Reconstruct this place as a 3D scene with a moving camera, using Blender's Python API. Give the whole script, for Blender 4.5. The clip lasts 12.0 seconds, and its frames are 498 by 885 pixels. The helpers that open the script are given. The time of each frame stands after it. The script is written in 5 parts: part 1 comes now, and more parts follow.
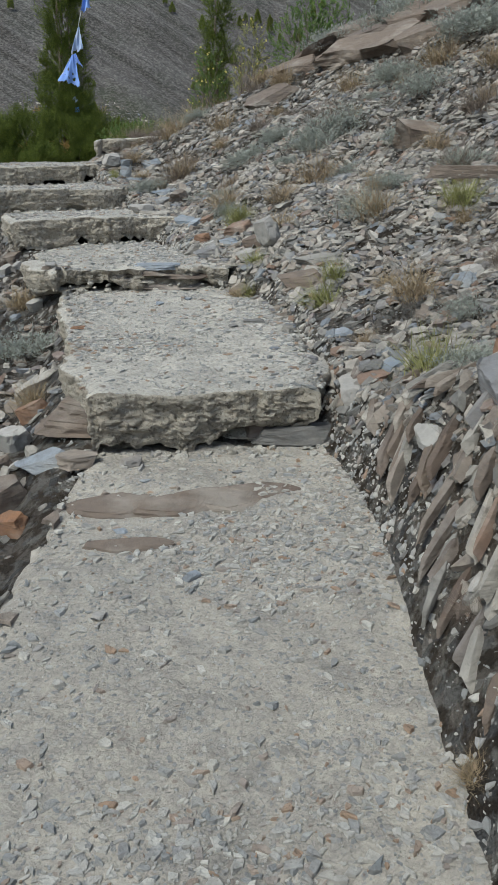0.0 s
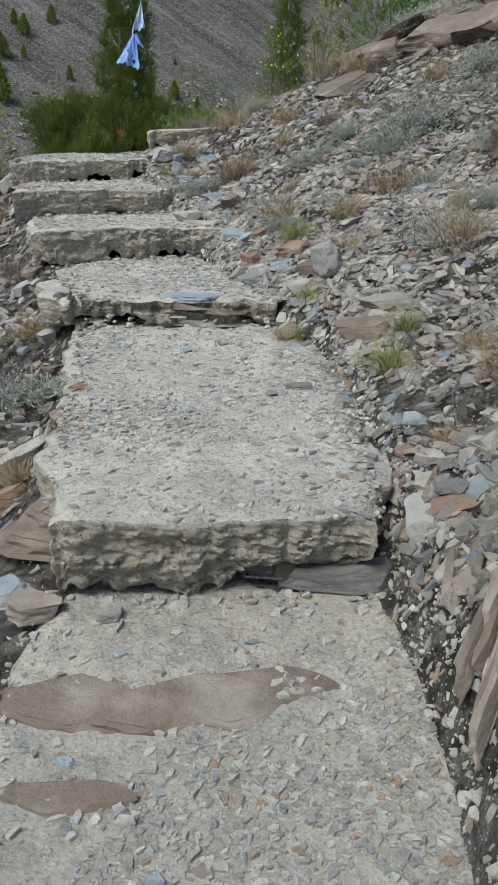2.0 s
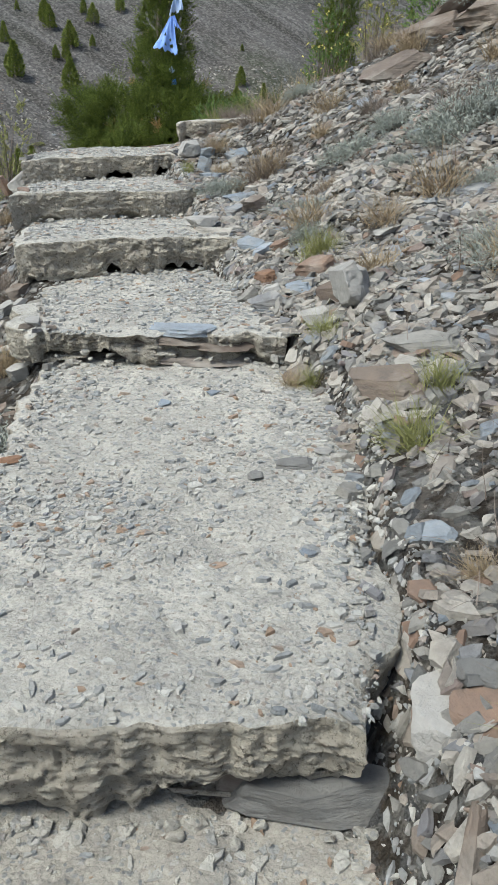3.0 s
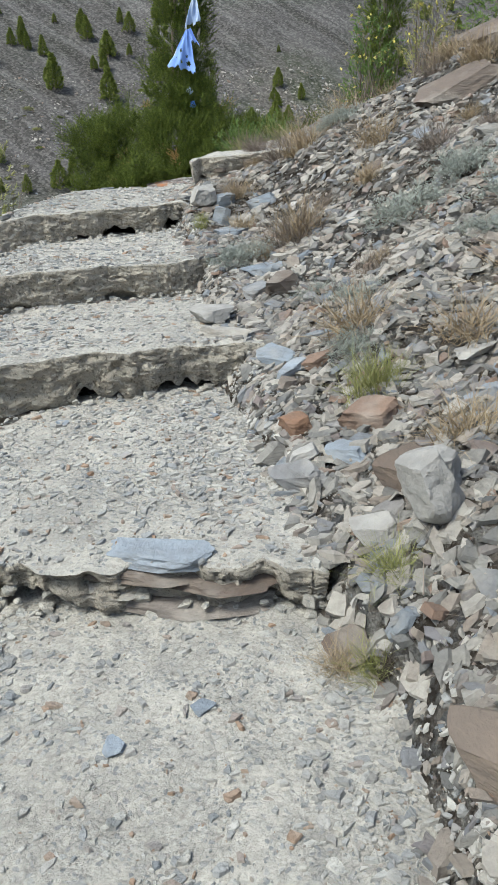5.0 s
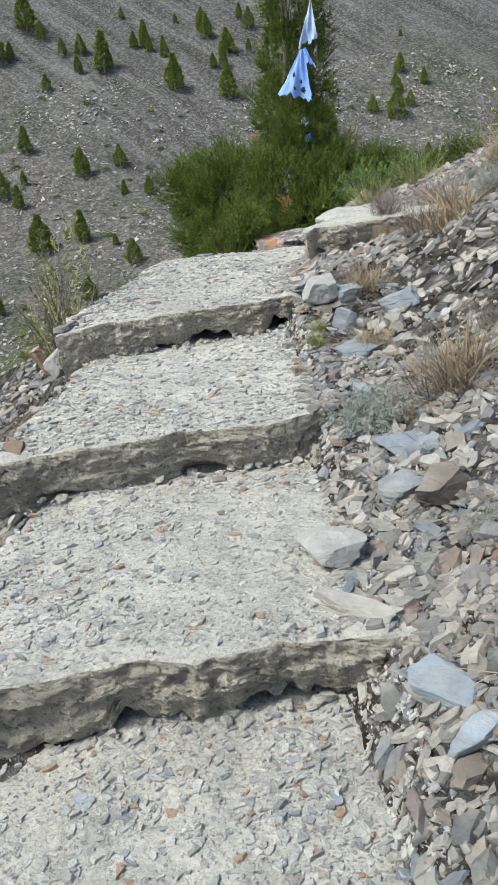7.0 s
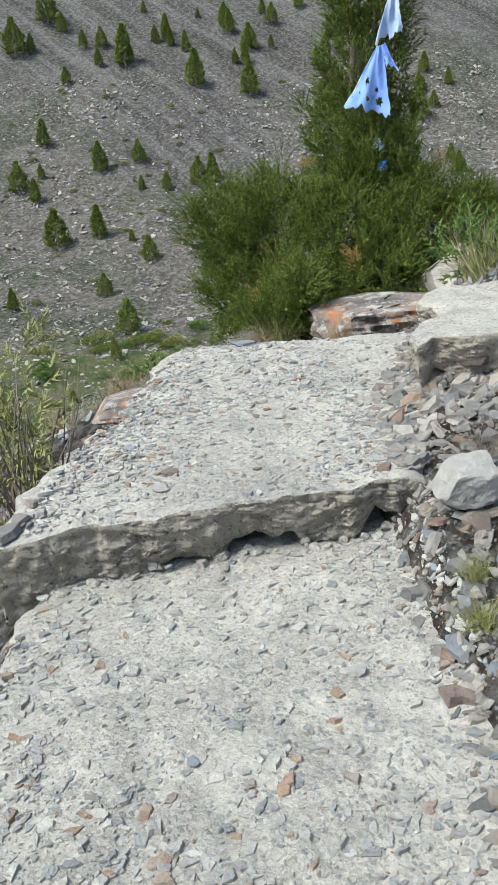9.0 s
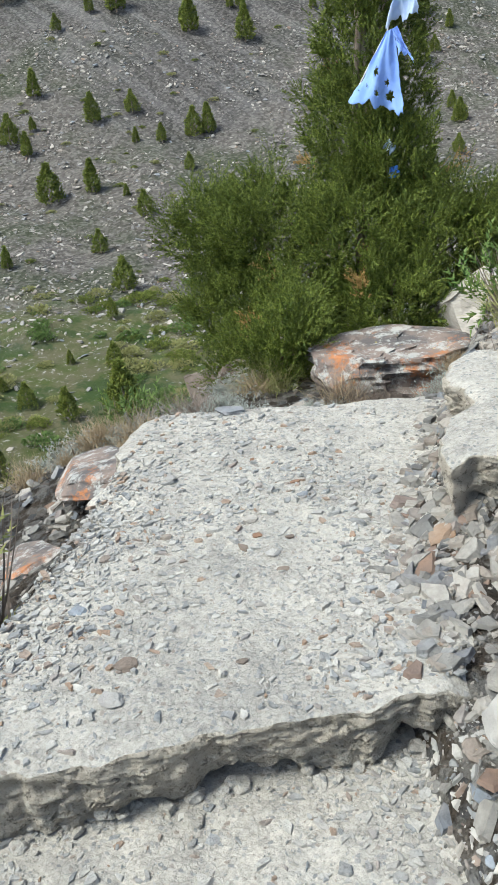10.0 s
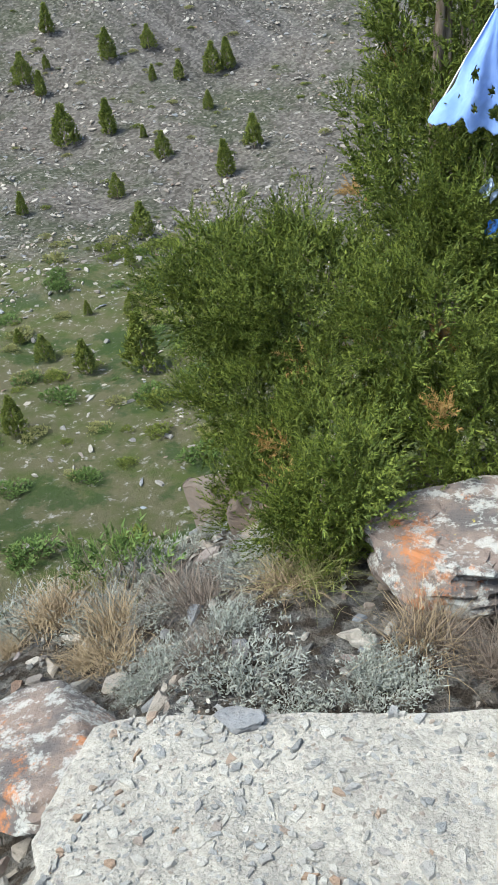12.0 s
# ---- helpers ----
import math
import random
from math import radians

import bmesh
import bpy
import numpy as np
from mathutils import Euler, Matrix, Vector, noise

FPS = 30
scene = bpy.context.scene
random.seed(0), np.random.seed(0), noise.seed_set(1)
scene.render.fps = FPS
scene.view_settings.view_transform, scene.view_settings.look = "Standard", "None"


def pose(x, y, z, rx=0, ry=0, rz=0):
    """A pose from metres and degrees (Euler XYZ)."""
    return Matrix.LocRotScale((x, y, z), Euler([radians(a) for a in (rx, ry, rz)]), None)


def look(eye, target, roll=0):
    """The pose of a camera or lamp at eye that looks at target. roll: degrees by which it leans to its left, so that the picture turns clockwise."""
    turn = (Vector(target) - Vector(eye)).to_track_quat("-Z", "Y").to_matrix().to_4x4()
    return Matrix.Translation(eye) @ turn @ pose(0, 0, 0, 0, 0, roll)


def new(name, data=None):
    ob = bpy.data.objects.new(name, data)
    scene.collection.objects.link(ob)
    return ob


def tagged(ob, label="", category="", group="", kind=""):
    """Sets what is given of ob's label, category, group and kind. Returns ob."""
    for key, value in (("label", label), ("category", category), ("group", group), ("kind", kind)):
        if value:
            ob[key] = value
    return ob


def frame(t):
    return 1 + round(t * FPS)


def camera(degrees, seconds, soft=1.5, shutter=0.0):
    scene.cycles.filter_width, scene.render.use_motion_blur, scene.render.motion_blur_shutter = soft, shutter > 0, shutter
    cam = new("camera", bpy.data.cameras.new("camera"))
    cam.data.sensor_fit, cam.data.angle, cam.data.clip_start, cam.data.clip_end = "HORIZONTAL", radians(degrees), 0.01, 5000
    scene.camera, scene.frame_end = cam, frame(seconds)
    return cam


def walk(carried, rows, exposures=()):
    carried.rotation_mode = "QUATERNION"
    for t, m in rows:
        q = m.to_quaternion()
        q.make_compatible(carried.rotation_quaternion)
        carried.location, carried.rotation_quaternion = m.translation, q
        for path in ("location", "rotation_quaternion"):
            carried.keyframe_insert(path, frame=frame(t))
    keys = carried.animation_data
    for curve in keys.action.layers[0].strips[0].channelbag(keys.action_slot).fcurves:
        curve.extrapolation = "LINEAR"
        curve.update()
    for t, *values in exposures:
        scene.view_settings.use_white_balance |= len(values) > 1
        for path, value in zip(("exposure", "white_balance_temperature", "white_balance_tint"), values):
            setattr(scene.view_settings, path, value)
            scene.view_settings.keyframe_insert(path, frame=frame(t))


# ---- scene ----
cam = camera(33.9, 12.0, soft=1.0)
METRES, EYE, TILT, LEAN, TURN = 9.5, 1.2, -19.0, 0.0, 0.0
ROWS = [
    (0.0, 0.0, 0.0, 0.0, 0.0, 0.0, 0.0),
    (0.5, -0.0016, 0.0188, 0.0074, -0.31, 0.26, 0.39),
    (1.0, 0.0057, 0.0378, 0.0112, 1.84, 0.16, -1.37),
    (1.5, 0.0058, 0.0672, 0.0249, 4.56, 0.29, -1.29),
    (2.0, 0.0093, 0.0923, 0.0472, 4.55, -1.33, -2.63),
    (2.5, 0.026, 0.1299, 0.0644, 7.76, -2.32, -3.63),
    (3.0, 0.0271, 0.1742, 0.0796, 8.98, -2.38, -3.34),
    (3.5, 0.0229, 0.207, 0.107, 10.48, -1.66, -2.24),
    (5.5, -0.0011, 0.3408, 0.1695, 13.79, -2.62, -1.54),
    (6.0, -0.016, 0.3683, 0.1956, 17.86, -1.56, -0.31),
    (6.5, -0.0213, 0.401, 0.2196, 19.93, -3.22, -0.7),
    (7.0, -0.0279, 0.443, 0.2391, 20.55, -3.3, -1.28),
    (7.5, -0.0563, 0.4887, 0.2585, 21.59, -3.4, -1.28),
    (9.5, -0.1288, 0.6486, 0.3405, 21.32, -3.57, -2.87),
    (10.0, -0.1419, 0.6819, 0.3671, 21.35, -6.73, -2.1),
    (10.5, -0.1639, 0.7215, 0.3863, 21.39, -7.01, -1.86),
    (11.0, -0.1736, 0.7658, 0.4028, 21.43, -7.93, -1.68),
    (11.5, -0.1838, 0.7956, 0.4256, 21.99, -10.36, -1.13),
    (12.0, -0.2037, 0.8295, 0.4409, 22.76, -10.67, -1.86),
]
STOPS = [(0.0, 0.35), (0.5, 0.2), (1.0, 0.15), (1.5, 0.08), (2.0, 0.5), (2.5, 0.82), (3.0, 0.8), (3.5, 0.64), (5.5, 0.92), (6.0, 0.62), (6.5, 0.92), (7.5, 1.02), (9.5, 1.1), (12.0, 1.3)]
EXPOSURES = [(t, stops, 6080, 2) for t, stops in STOPS]
walk(cam, [(t, pose(0, 0, EYE, TILT, LEAN, TURN) @ pose(METRES * x, METRES * y, METRES * z, 90 + pitch, roll, yaw)) for t, x, y, z, yaw, pitch, roll in ROWS],
     exposures=EXPOSURES)

# ---- light: a bright overcast day ----
SUN_EL, SUN_AZ = 57.0, 222.0
world = bpy.data.worlds.new("sky")
scene.world = world
world.use_nodes = True
wn, wl = world.node_tree.nodes, world.node_tree.links
sky_tex = wn.new("ShaderNodeTexSky")
sky_tex.sky_type = "NISHITA"
sky_tex.sun_disc = False
sky_tex.sun_elevation, sky_tex.sun_rotation = radians(SUN_EL), radians(SUN_AZ)
sky_tex.air_density, sky_tex.dust_density = 1.0, 3.0
wl.new(sky_tex.outputs[0], wn["Background"].inputs[0])
wn["Background"].inputs[1].default_value = 0.115
sun = new("sun", bpy.data.lights.new("sun", "SUN"))
sun.data.energy, sun.data.angle, sun.data.color = 2.3, radians(22), (1.0, 0.96, 0.9)
sun_from = Vector((math.sin(radians(SUN_AZ)) * math.cos(radians(SUN_EL)), math.cos(radians(SUN_AZ)) * math.cos(radians(SUN_EL)), math.sin(radians(SUN_EL))))
sun.matrix_world = look(sun_from * 60, (0, 0, 0))


# ---- materials ----
class Nodes:
    """A small helper for node materials."""

    def __init__(self, name):
        self.m = bpy.data.materials.new(name)
        self.m.use_nodes = True
        self.n, self.l = self.m.node_tree.nodes, self.m.node_tree.links
        self.b = self.n["Principled BSDF"]
        self.b.inputs["Specular IOR Level"].default_value = 0.3
        self.pos = self.n.new("ShaderNodeNewGeometry").outputs["Position"]
        self.obj = self.n.new("ShaderNodeTexCoord").outputs["Object"]

    def put(self, socket, value):
        if isinstance(value, bpy.types.NodeSocket):
            self.l.new(value, socket)
        elif isinstance(value, tuple):
            socket.default_value = (*value, 1) if len(value) == 3 and len(socket.default_value) == 4 else value
        else:
            socket.default_value = value

    def noise(self, scale, detail=5.0, rough=0.6, where=None, stretch=None, twist=0.0):
        v = where or self.pos
        if stretch:
            mp = self.n.new("ShaderNodeMapping")
            mp.inputs["Scale"].default_value = stretch
            mp.inputs["Rotation"].default_value = (radians(twist), radians(twist), 0)
            self.l.new(v, mp.inputs[0])
            v = mp.outputs[0]
        t = self.n.new("ShaderNodeTexNoise")
        self.l.new(v, t.inputs["Vector"])
        t.inputs["Scale"].default_value, t.inputs["Detail"].default_value, t.inputs["Roughness"].default_value = scale, detail, rough
        return t.outputs["Fac"]

    def cells(self, scale, feature="F1", out="Distance", where=None, smooth=1.0):
        t = self.n.new("ShaderNodeTexVoronoi")
        t.feature = feature
        self.l.new(where or self.pos, t.inputs["Vector"])
        t.inputs["Scale"].default_value, t.inputs["Randomness"].default_value = scale, smooth
        return t.outputs[out]

    def ramp(self, fac, *stops):
        r = self.n.new("ShaderNodeValToRGB")
        e = r.color_ramp.elements
        while len(e) < len(stops):
            e.new(0.5)
        for el, (p, c) in zip(e, stops):
            el.position = p
            el.color = (*c, 1) if isinstance(c, tuple) else (c, c, c, 1)
        self.put(r.inputs[0], fac)
        return r.outputs[0]

    def mix(self, fac, a, b, mode="MIX"):
        x = self.n.new("ShaderNodeMix")
        x.data_type, x.blend_type = "RGBA", mode
        self.put(x.inputs[0], fac), self.put(x.inputs[6], a), self.put(x.inputs[7], b)
        return x.outputs[2]

    def math(self, op, a, b=0.0):
        x = self.n.new("ShaderNodeMath")
        x.operation = op
        self.put(x.inputs[0], a), self.put(x.inputs[1], b)
        return x.outputs[0]

    def bump(self, height, strength, distance, chain=None):
        x = self.n.new("ShaderNodeBump")
        x.inputs["Strength"].default_value, x.inputs["Distance"].default_value = strength, distance
        self.put(x.inputs["Height"], height)
        if chain:
            self.l.new(chain, x.inputs["Normal"])
        return x.outputs[0]

    def chance(self, island=True):
        if island:
            return self.n.new("ShaderNodeNewGeometry").outputs["Random Per Island"]
        return self.n.new("ShaderNodeObjectInfo").outputs["Random"]

    def done(self, colour, rough=0.9, normal=None, spec=0.3):
        self.put(self.b.inputs["Base Color"], colour)
        self.put(self.b.inputs["Roughness"], rough)
        self.b.inputs["Specular IOR Level"].default_value = spec
        if normal:
            self.l.new(normal, self.b.inputs["Normal"])
        return self.m


def cement_material(name, light, dark, stain):
    k = Nodes(name)
    big, mid, fine = k.noise(1.6, 4), k.noise(9, 6), k.noise(70, 6, 0.7)
    base = k.mix(k.ramp(big, (0.38, 0.0), (0.64, 1.0)), light, dark)
    base = k.mix(k.ramp(mid, (0.48, 0.0), (0.72, 0.7)), base, stain)
    base = k.mix(k.ramp(fine, (0.3, 0.55), (0.6, 0.0)), base, (0.2, 0.185, 0.16))
    # gravel grains set in the cement
    warp = k.n.new("ShaderNodeVectorMath")
    warp.operation = "ADD"
    k.l.new(k.pos, warp.inputs[0])
    wn2 = k.n.new("ShaderNodeTexNoise")
    wn2.inputs["Scale"].default_value = 30.0
    sc2 = k.n.new("ShaderNodeVectorMath")
    sc2.operation = "SCALE"
    sc2.inputs["Scale"].default_value = 0.03
    k.l.new(k.pos, wn2.inputs["Vector"])
    k.l.new(wn2.outputs["Color"], sc2.inputs[0])
    k.l.new(sc2.outputs[0], warp.inputs[1])
    grain = k.cells(85, out="Color", where=warp.outputs[0])
    sep = k.n.new("ShaderNodeSeparateColor")
    k.l.new(grain, sep.inputs[0])
    shown = k.math("MULTIPLY", k.ramp(sep.outputs[0], (0.66, 0.0), (0.68, 1.0)), k.ramp(k.cells(85, where=warp.outputs[0]), (0.4, 1.0), (0.6, 0.0)))
    tone = k.ramp(sep.outputs[1], (0.0, (0.16, 0.175, 0.185)), (0.4, (0.30, 0.30, 0.29)), (0.7, (0.46, 0.44, 0.40)), (1.0, (0.24, 0.19, 0.15)))
    col = k.mix(k.math("MULTIPLY", shown, 0.75), base, tone)
    # thin plates that flake off in patches
    patch = k.ramp(k.noise(4.5, 5, 0.65), (0.42, 0.0), (0.58, 1.0))
    plate = k.cells(38, out="Color", where=warp.outputs[0])
    sep2 = k.n.new("ShaderNodeSeparateColor")
    k.l.new(plate, sep2.inputs[0])
    step = k.math("MULTIPLY", sep2.outputs[0], patch)
    col = k.mix(k.math("MULTIPLY", step, 0.55), col, k.mix(0.45, col, (0.14, 0.135, 0.125)))
    seam = k.ramp(k.cells(38, feature="DISTANCE_TO_EDGE", where=warp.outputs[0]), (0.02, 1.0), (0.07, 0.0))
    col = k.mix(k.math("MULTIPLY", k.math("MULTIPLY", seam, patch), 0.3), col, (0.12, 0.11, 0.10))
    col = k.mix(k.ramp(k.noise(120, 4, 0.8), (0.34, 0.4), (0.45, 0.0)), col, (0.15, 0.14, 0.12))
    n = k.bump(k.noise(150, 5, 0.75), 0.6, 0.006)
    n = k.bump(k.noise(26, 7, 0.72), 1.0, 0.018, n)
    n = k.bump(step, 0.6, 0.009, n)
    n = k.bump(shown, 0.3, 0.004, n)
    return k.done(col, 0.93, n, 0.2)


def stone_material(name, tones, island=False, scale=1.0, rough=0.8, stratum=True):
    k = Nodes(name)
    pick = k.ramp(k.chance(island), *tones)
    where = k.pos
    streak = k.noise(16 * scale, 6, 0.65, where, (1, 1, 2) if stratum else None, 3)
    col = k.mix(k.ramp(streak, (0.4, 0.6), (0.62, 0.0)), pick, k.mix(0.5, pick, (0.09, 0.08, 0.07)))
    dusty = k.ramp(k.noise(5 * scale, 5, 0.6, where), (0.5, 0.0), (0.68, 0.35))
    col = k.mix(dusty, col, (0.46, 0.43, 0.37))
    if stratum:
        seams = k.noise(9 * scale, 7, 0.75, where, (0.8, 0.6, 5), 3)
        col = k.mix(k.ramp(seams, (0.36, 0.4), (0.47, 0.0)), col, (0.08, 0.07, 0.06))
    n = k.bump(k.noise(60 * scale, 5, 0.75), 0.8, 0.008)
    n = k.bump(k.noise(14 * scale, 7, 0.7, where, (0.8, 0.7, 4.5) if stratum else None, 3), 0.8, 0.018, n)
    return k.done(col, rough, n, 0.3)


def leaf_material(name, tones, rough=0.65, patch=2.2):
    k = Nodes(name)
    col = k.ramp(k.chance(True), *tones)
    col = k.mix(k.ramp(k.noise(patch, 3), (0.4, 0.0), (0.65, 0.5)), col, tones[-1][1])
    k.b.inputs["Transmission Weight"].default_value = 0.0
    return k.done(col, rough, None, 0.2)


M_CEMENT = cement_material("cement tread", (0.55, 0.515, 0.445), (0.46, 0.432, 0.375), (0.38, 0.36, 0.32))
M_LANDING = cement_material("dusty rock landing", (0.48, 0.44, 0.37), (0.39, 0.36, 0.31), (0.31, 0.29, 0.262))


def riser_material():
    """Bare brown-grey mortar with grit and dark specks painted as the shade of voids."""
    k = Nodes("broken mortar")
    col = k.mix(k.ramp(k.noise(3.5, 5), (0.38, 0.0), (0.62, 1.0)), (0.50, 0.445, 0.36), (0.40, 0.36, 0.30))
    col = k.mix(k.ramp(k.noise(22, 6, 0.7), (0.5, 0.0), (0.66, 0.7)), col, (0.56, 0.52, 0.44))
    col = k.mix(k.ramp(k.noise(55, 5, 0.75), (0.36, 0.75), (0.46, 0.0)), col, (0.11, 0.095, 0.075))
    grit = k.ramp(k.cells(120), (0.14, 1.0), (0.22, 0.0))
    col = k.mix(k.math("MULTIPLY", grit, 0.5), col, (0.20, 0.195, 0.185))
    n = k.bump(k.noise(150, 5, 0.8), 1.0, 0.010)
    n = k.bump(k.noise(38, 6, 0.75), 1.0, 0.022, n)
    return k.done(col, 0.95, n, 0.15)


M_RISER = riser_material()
SLATE = [(0.0, (0.14, 0.138, 0.132)), (0.25, (0.27, 0.255, 0.225)), (0.5, (0.44, 0.405, 0.35)), (0.74, (0.25, 0.205, 0.165)), (0.9, (0.20, 0.225, 0.25)), (0.98, (0.24, 0.16, 0.115))]
M_SCREE = stone_material("shale flakes", SLATE, island=True, scale=2.0, stratum=False)
CHIPS = [(0.0, (0.24, 0.25, 0.25)), (0.3, (0.46, 0.44, 0.40)), (0.6, (0.56, 0.535, 0.475)), (0.85, (0.32, 0.325, 0.32)), (0.97, (0.36, 0.25, 0.17))]
M_CHIPS = stone_material("slate chips", CHIPS, island=True, scale=2.0, stratum=False)
M_STONE = stone_material("shale stones", SLATE)
BROWN = [(0.0, (0.12, 0.088, 0.068)), (0.5, (0.19, 0.148, 0.114)), (1.0, (0.145, 0.116, 0.097))]
M_BROWN = stone_material("brown shale", BROWN, scale=0.8)
BLUE = [(0.0, (0.20, 0.23, 0.26)), (0.6, (0.29, 0.32, 0.35)), (1.0, (0.22, 0.24, 0.26))]
M_BLUE = stone_material("blue slate", BLUE, scale=0.9, rough=0.65)
PALE = [(0.0, (0.40, 0.38, 0.345)), (1.0, (0.32, 0.305, 0.28))]
M_PALE = stone_material("pale stone", PALE, scale=0.8, stratum=False)
RUST = [(0.0, (0.26, 0.135, 0.07)), (0.6, (0.23, 0.135, 0.085)), (1.0, (0.30, 0.185, 0.10))]
M_RUST = stone_material("rust-stained stone", RUST)


def lichen_material():
    k = Nodes("lichen boulder")
    base = k.mix(k.ramp(k.noise(7, 6), (0.42, 0.0), (0.6, 1.0)), (0.20, 0.155, 0.13), (0.10, 0.09, 0.085))
    pale = k.math("MULTIPLY", k.ramp(k.noise(11, 6, 0.8), (0.50, 0.0), (0.57, 1.0)), 0.55)
    col = k.mix(pale, base, (0.50, 0.51, 0.47))
    orange = k.ramp(k.noise(4.0, 8, 0.8), (0.54, 0.0), (0.61, 0.85))
    col = k.mix(orange, col, (0.36, 0.14, 0.05))
    yellow = k.ramp(k.noise(9.5, 5, 0.7), (0.66, 0.0), (0.71, 0.9))
    col = k.mix(yellow, col, (0.55, 0.46, 0.06))
    n = k.bump(k.noise(30, 6, 0.7), 0.7, 0.02)
    return k.done(col, 0.9, n)


M_LICHEN = lichen_material()


def ground_material():
    """Near the path a shaly soil, in the valley grass and bushes, on the far mountain mauve-grey scree with green patches."""
    k = Nodes("ground")
    soil = k.mix(k.ramp(k.noise(3.0, 6), (0.4, 0.0), (0.62, 1.0)), (0.10, 0.080, 0.060), (0.045, 0.036, 0.028))
    chips = k.ramp(k.cells(22, out="Color"), (0.2, (0.15, 0.15, 0.15)), (0.5, (0.34, 0.325, 0.29)), (0.8, (0.24, 0.21, 0.18)))
    soil = k.mix(k.ramp(k.noise(14, 5), (0.42, 0.0), (0.55, 0.75)), soil, chips)
    # how far out along the way across the valley
    dot = k.n.new("ShaderNodeVectorMath")
    dot.operation = "DOT_PRODUCT"
    k.l.new(k.pos, dot.inputs[0])
    dot.inputs[1].default_value = (-0.5, 0.866, 0)
    away = dot.outputs["Value"]
    scree = k.mix(k.ramp(k.noise(0.045, 6, 0.65), (0.42, 0.0), (0.6, 1.0)), (0.165, 0.148, 0.129), (0.115, 0.105, 0.088))
    scree = k.mix(k.ramp(k.noise(0.55, 6, 0.75), (0.5, 0.0), (0.7, 0.7)), scree, (0.21, 0.193, 0.175))
    scree = k.mix(k.ramp(k.noise(1.0, 5, 0.8), (0.34, 0.75), (0.48, 0.0)), scree, (0.05, 0.043, 0.036))
    green = k.ramp(k.noise(0.055, 7, 0.7), (0.47, 0.0), (0.58, 0.85))
    speck = k.cells(1.5, out="Color")
    scree = k.mix(0.45, scree, k.ramp(speck, (0.2, (0.04, 0.035, 0.03)), (0.5, (0.125, 0.112, 0.096)), (0.8, (0.26, 0.24, 0.212))))
    scree = k.mix(green, scree, (0.052, 0.068, 0.03))
    # slanting strata that crop out of the slope
    def along(v):
        d = k.n.new("ShaderNodeVectorMath")
        d.operation = "DOT_PRODUCT"
        k.l.new(k.pos, d.inputs[0])
        d.inputs[1].default_value = v
        return d.outputs["Value"]
    slant = k.n.new("ShaderNodeCombineXYZ")
    k.l.new(along((0.9, 0.5, 1.1)), slant.inputs[0])
    k.l.new(along((0.07, 0.04, -0.09)), slant.inputs[1])
    strata = k.noise(0.22, 8, 0.75, slant.outputs[0])
    crop = k.ramp(k.noise(0.014, 5, 0.6), (0.51, 0.0), (0.58, 0.8))
    # the bare dark rock face above the scree
    high = k.math("ADD", away, k.math("MULTIPLY", k.math("SUBTRACT", k.noise(0.02, 5), 0.5), 90.0))
    crop = k.math("MAXIMUM", crop, k.ramp(k.math("DIVIDE", high, 400.0), (0.49, 0.0), (0.55, 0.8)))
    scree = k.mix(crop, scree, k.ramp(strata, (0.40, (0.03, 0.028, 0.027)), (0.5, (0.085, 0.081, 0.079)), (0.6, (0.18, 0.172, 0.168))))
    scree = k.mix(0.4, scree, k.ramp(k.cells(2.2, out="Color"), (0.25, (0.03, 0.027, 0.023)), (0.5, (0.085, 0.076, 0.066)), (0.8, (0.24, 0.22, 0.197))))
    grass = k.mix(k.ramp(k.noise(0.3, 7, 0.7), (0.4, 0.0), (0.58, 1.0)), (0.08, 0.10, 0.030), (0.13, 0.12, 0.068))
    grass = k.mix(k.ramp(k.noise(1.2, 5, 0.75), (0.58, 0.0), (0.66, 0.8)), grass, (0.42, 0.40, 0.37))
    grass = k.mix(k.ramp(k.noise(0.16, 5, 0.7), (0.52, 0.0), (0.6, 0.8)), grass, (0.04, 0.07, 0.02))
    wob = k.math("ADD", away, k.math("MULTIPLY", k.math("SUBTRACT", k.noise(0.05, 5), 0.5), 60.0))
    far = k.mix(k.ramp(k.math("DIVIDE", wob, 200.0), (0.54, 0.0), (0.60, 1.0)), grass, scree)
    col = k.mix(k.ramp(k.math("DIVIDE", away, 100.0), (0.14, 0.0), (0.24, 1.0)), soil, far)
    n = k.bump(k.noise(40, 6, 0.7), 0.6, 0.02)
    n = k.bump(k.noise(1.0, 9, 0.85), 1.0, 0.5, n)
    return k.done(col, 0.95, n, 0.15)


M_GROUND = ground_material()
M_BARK = Nodes("bark")
M_BARK = M_BARK.done(M_BARK.mix(M_BARK.ramp(M_BARK.noise(30, 5, 0.7, None, (1, 1, 0.2)), (0.4, 0.0), (0.6, 1.0)), (0.13, 0.095, 0.07), (0.30, 0.25, 0.20)), 0.9)
M_JUNIPER = leaf_material("juniper sprays", [(0.0, (0.04, 0.062, 0.010)), (0.3, (0.085, 0.118, 0.016)), (0.7, (0.18, 0.212, 0.034)), (1.0, (0.042, 0.06, 0.010))], patch=6.0)
M_JUNIPER_OLD = leaf_material("browned sprays", [(0.0, (0.24, 0.13, 0.04)), (1.0, (0.30, 0.20, 0.07))])
M_FARTREE = leaf_material("far conifers", [(0.0, (0.05, 0.072, 0.013)), (0.5, (0.11, 0.14, 0.024)), (1.0, (0.19, 0.21, 0.04))])
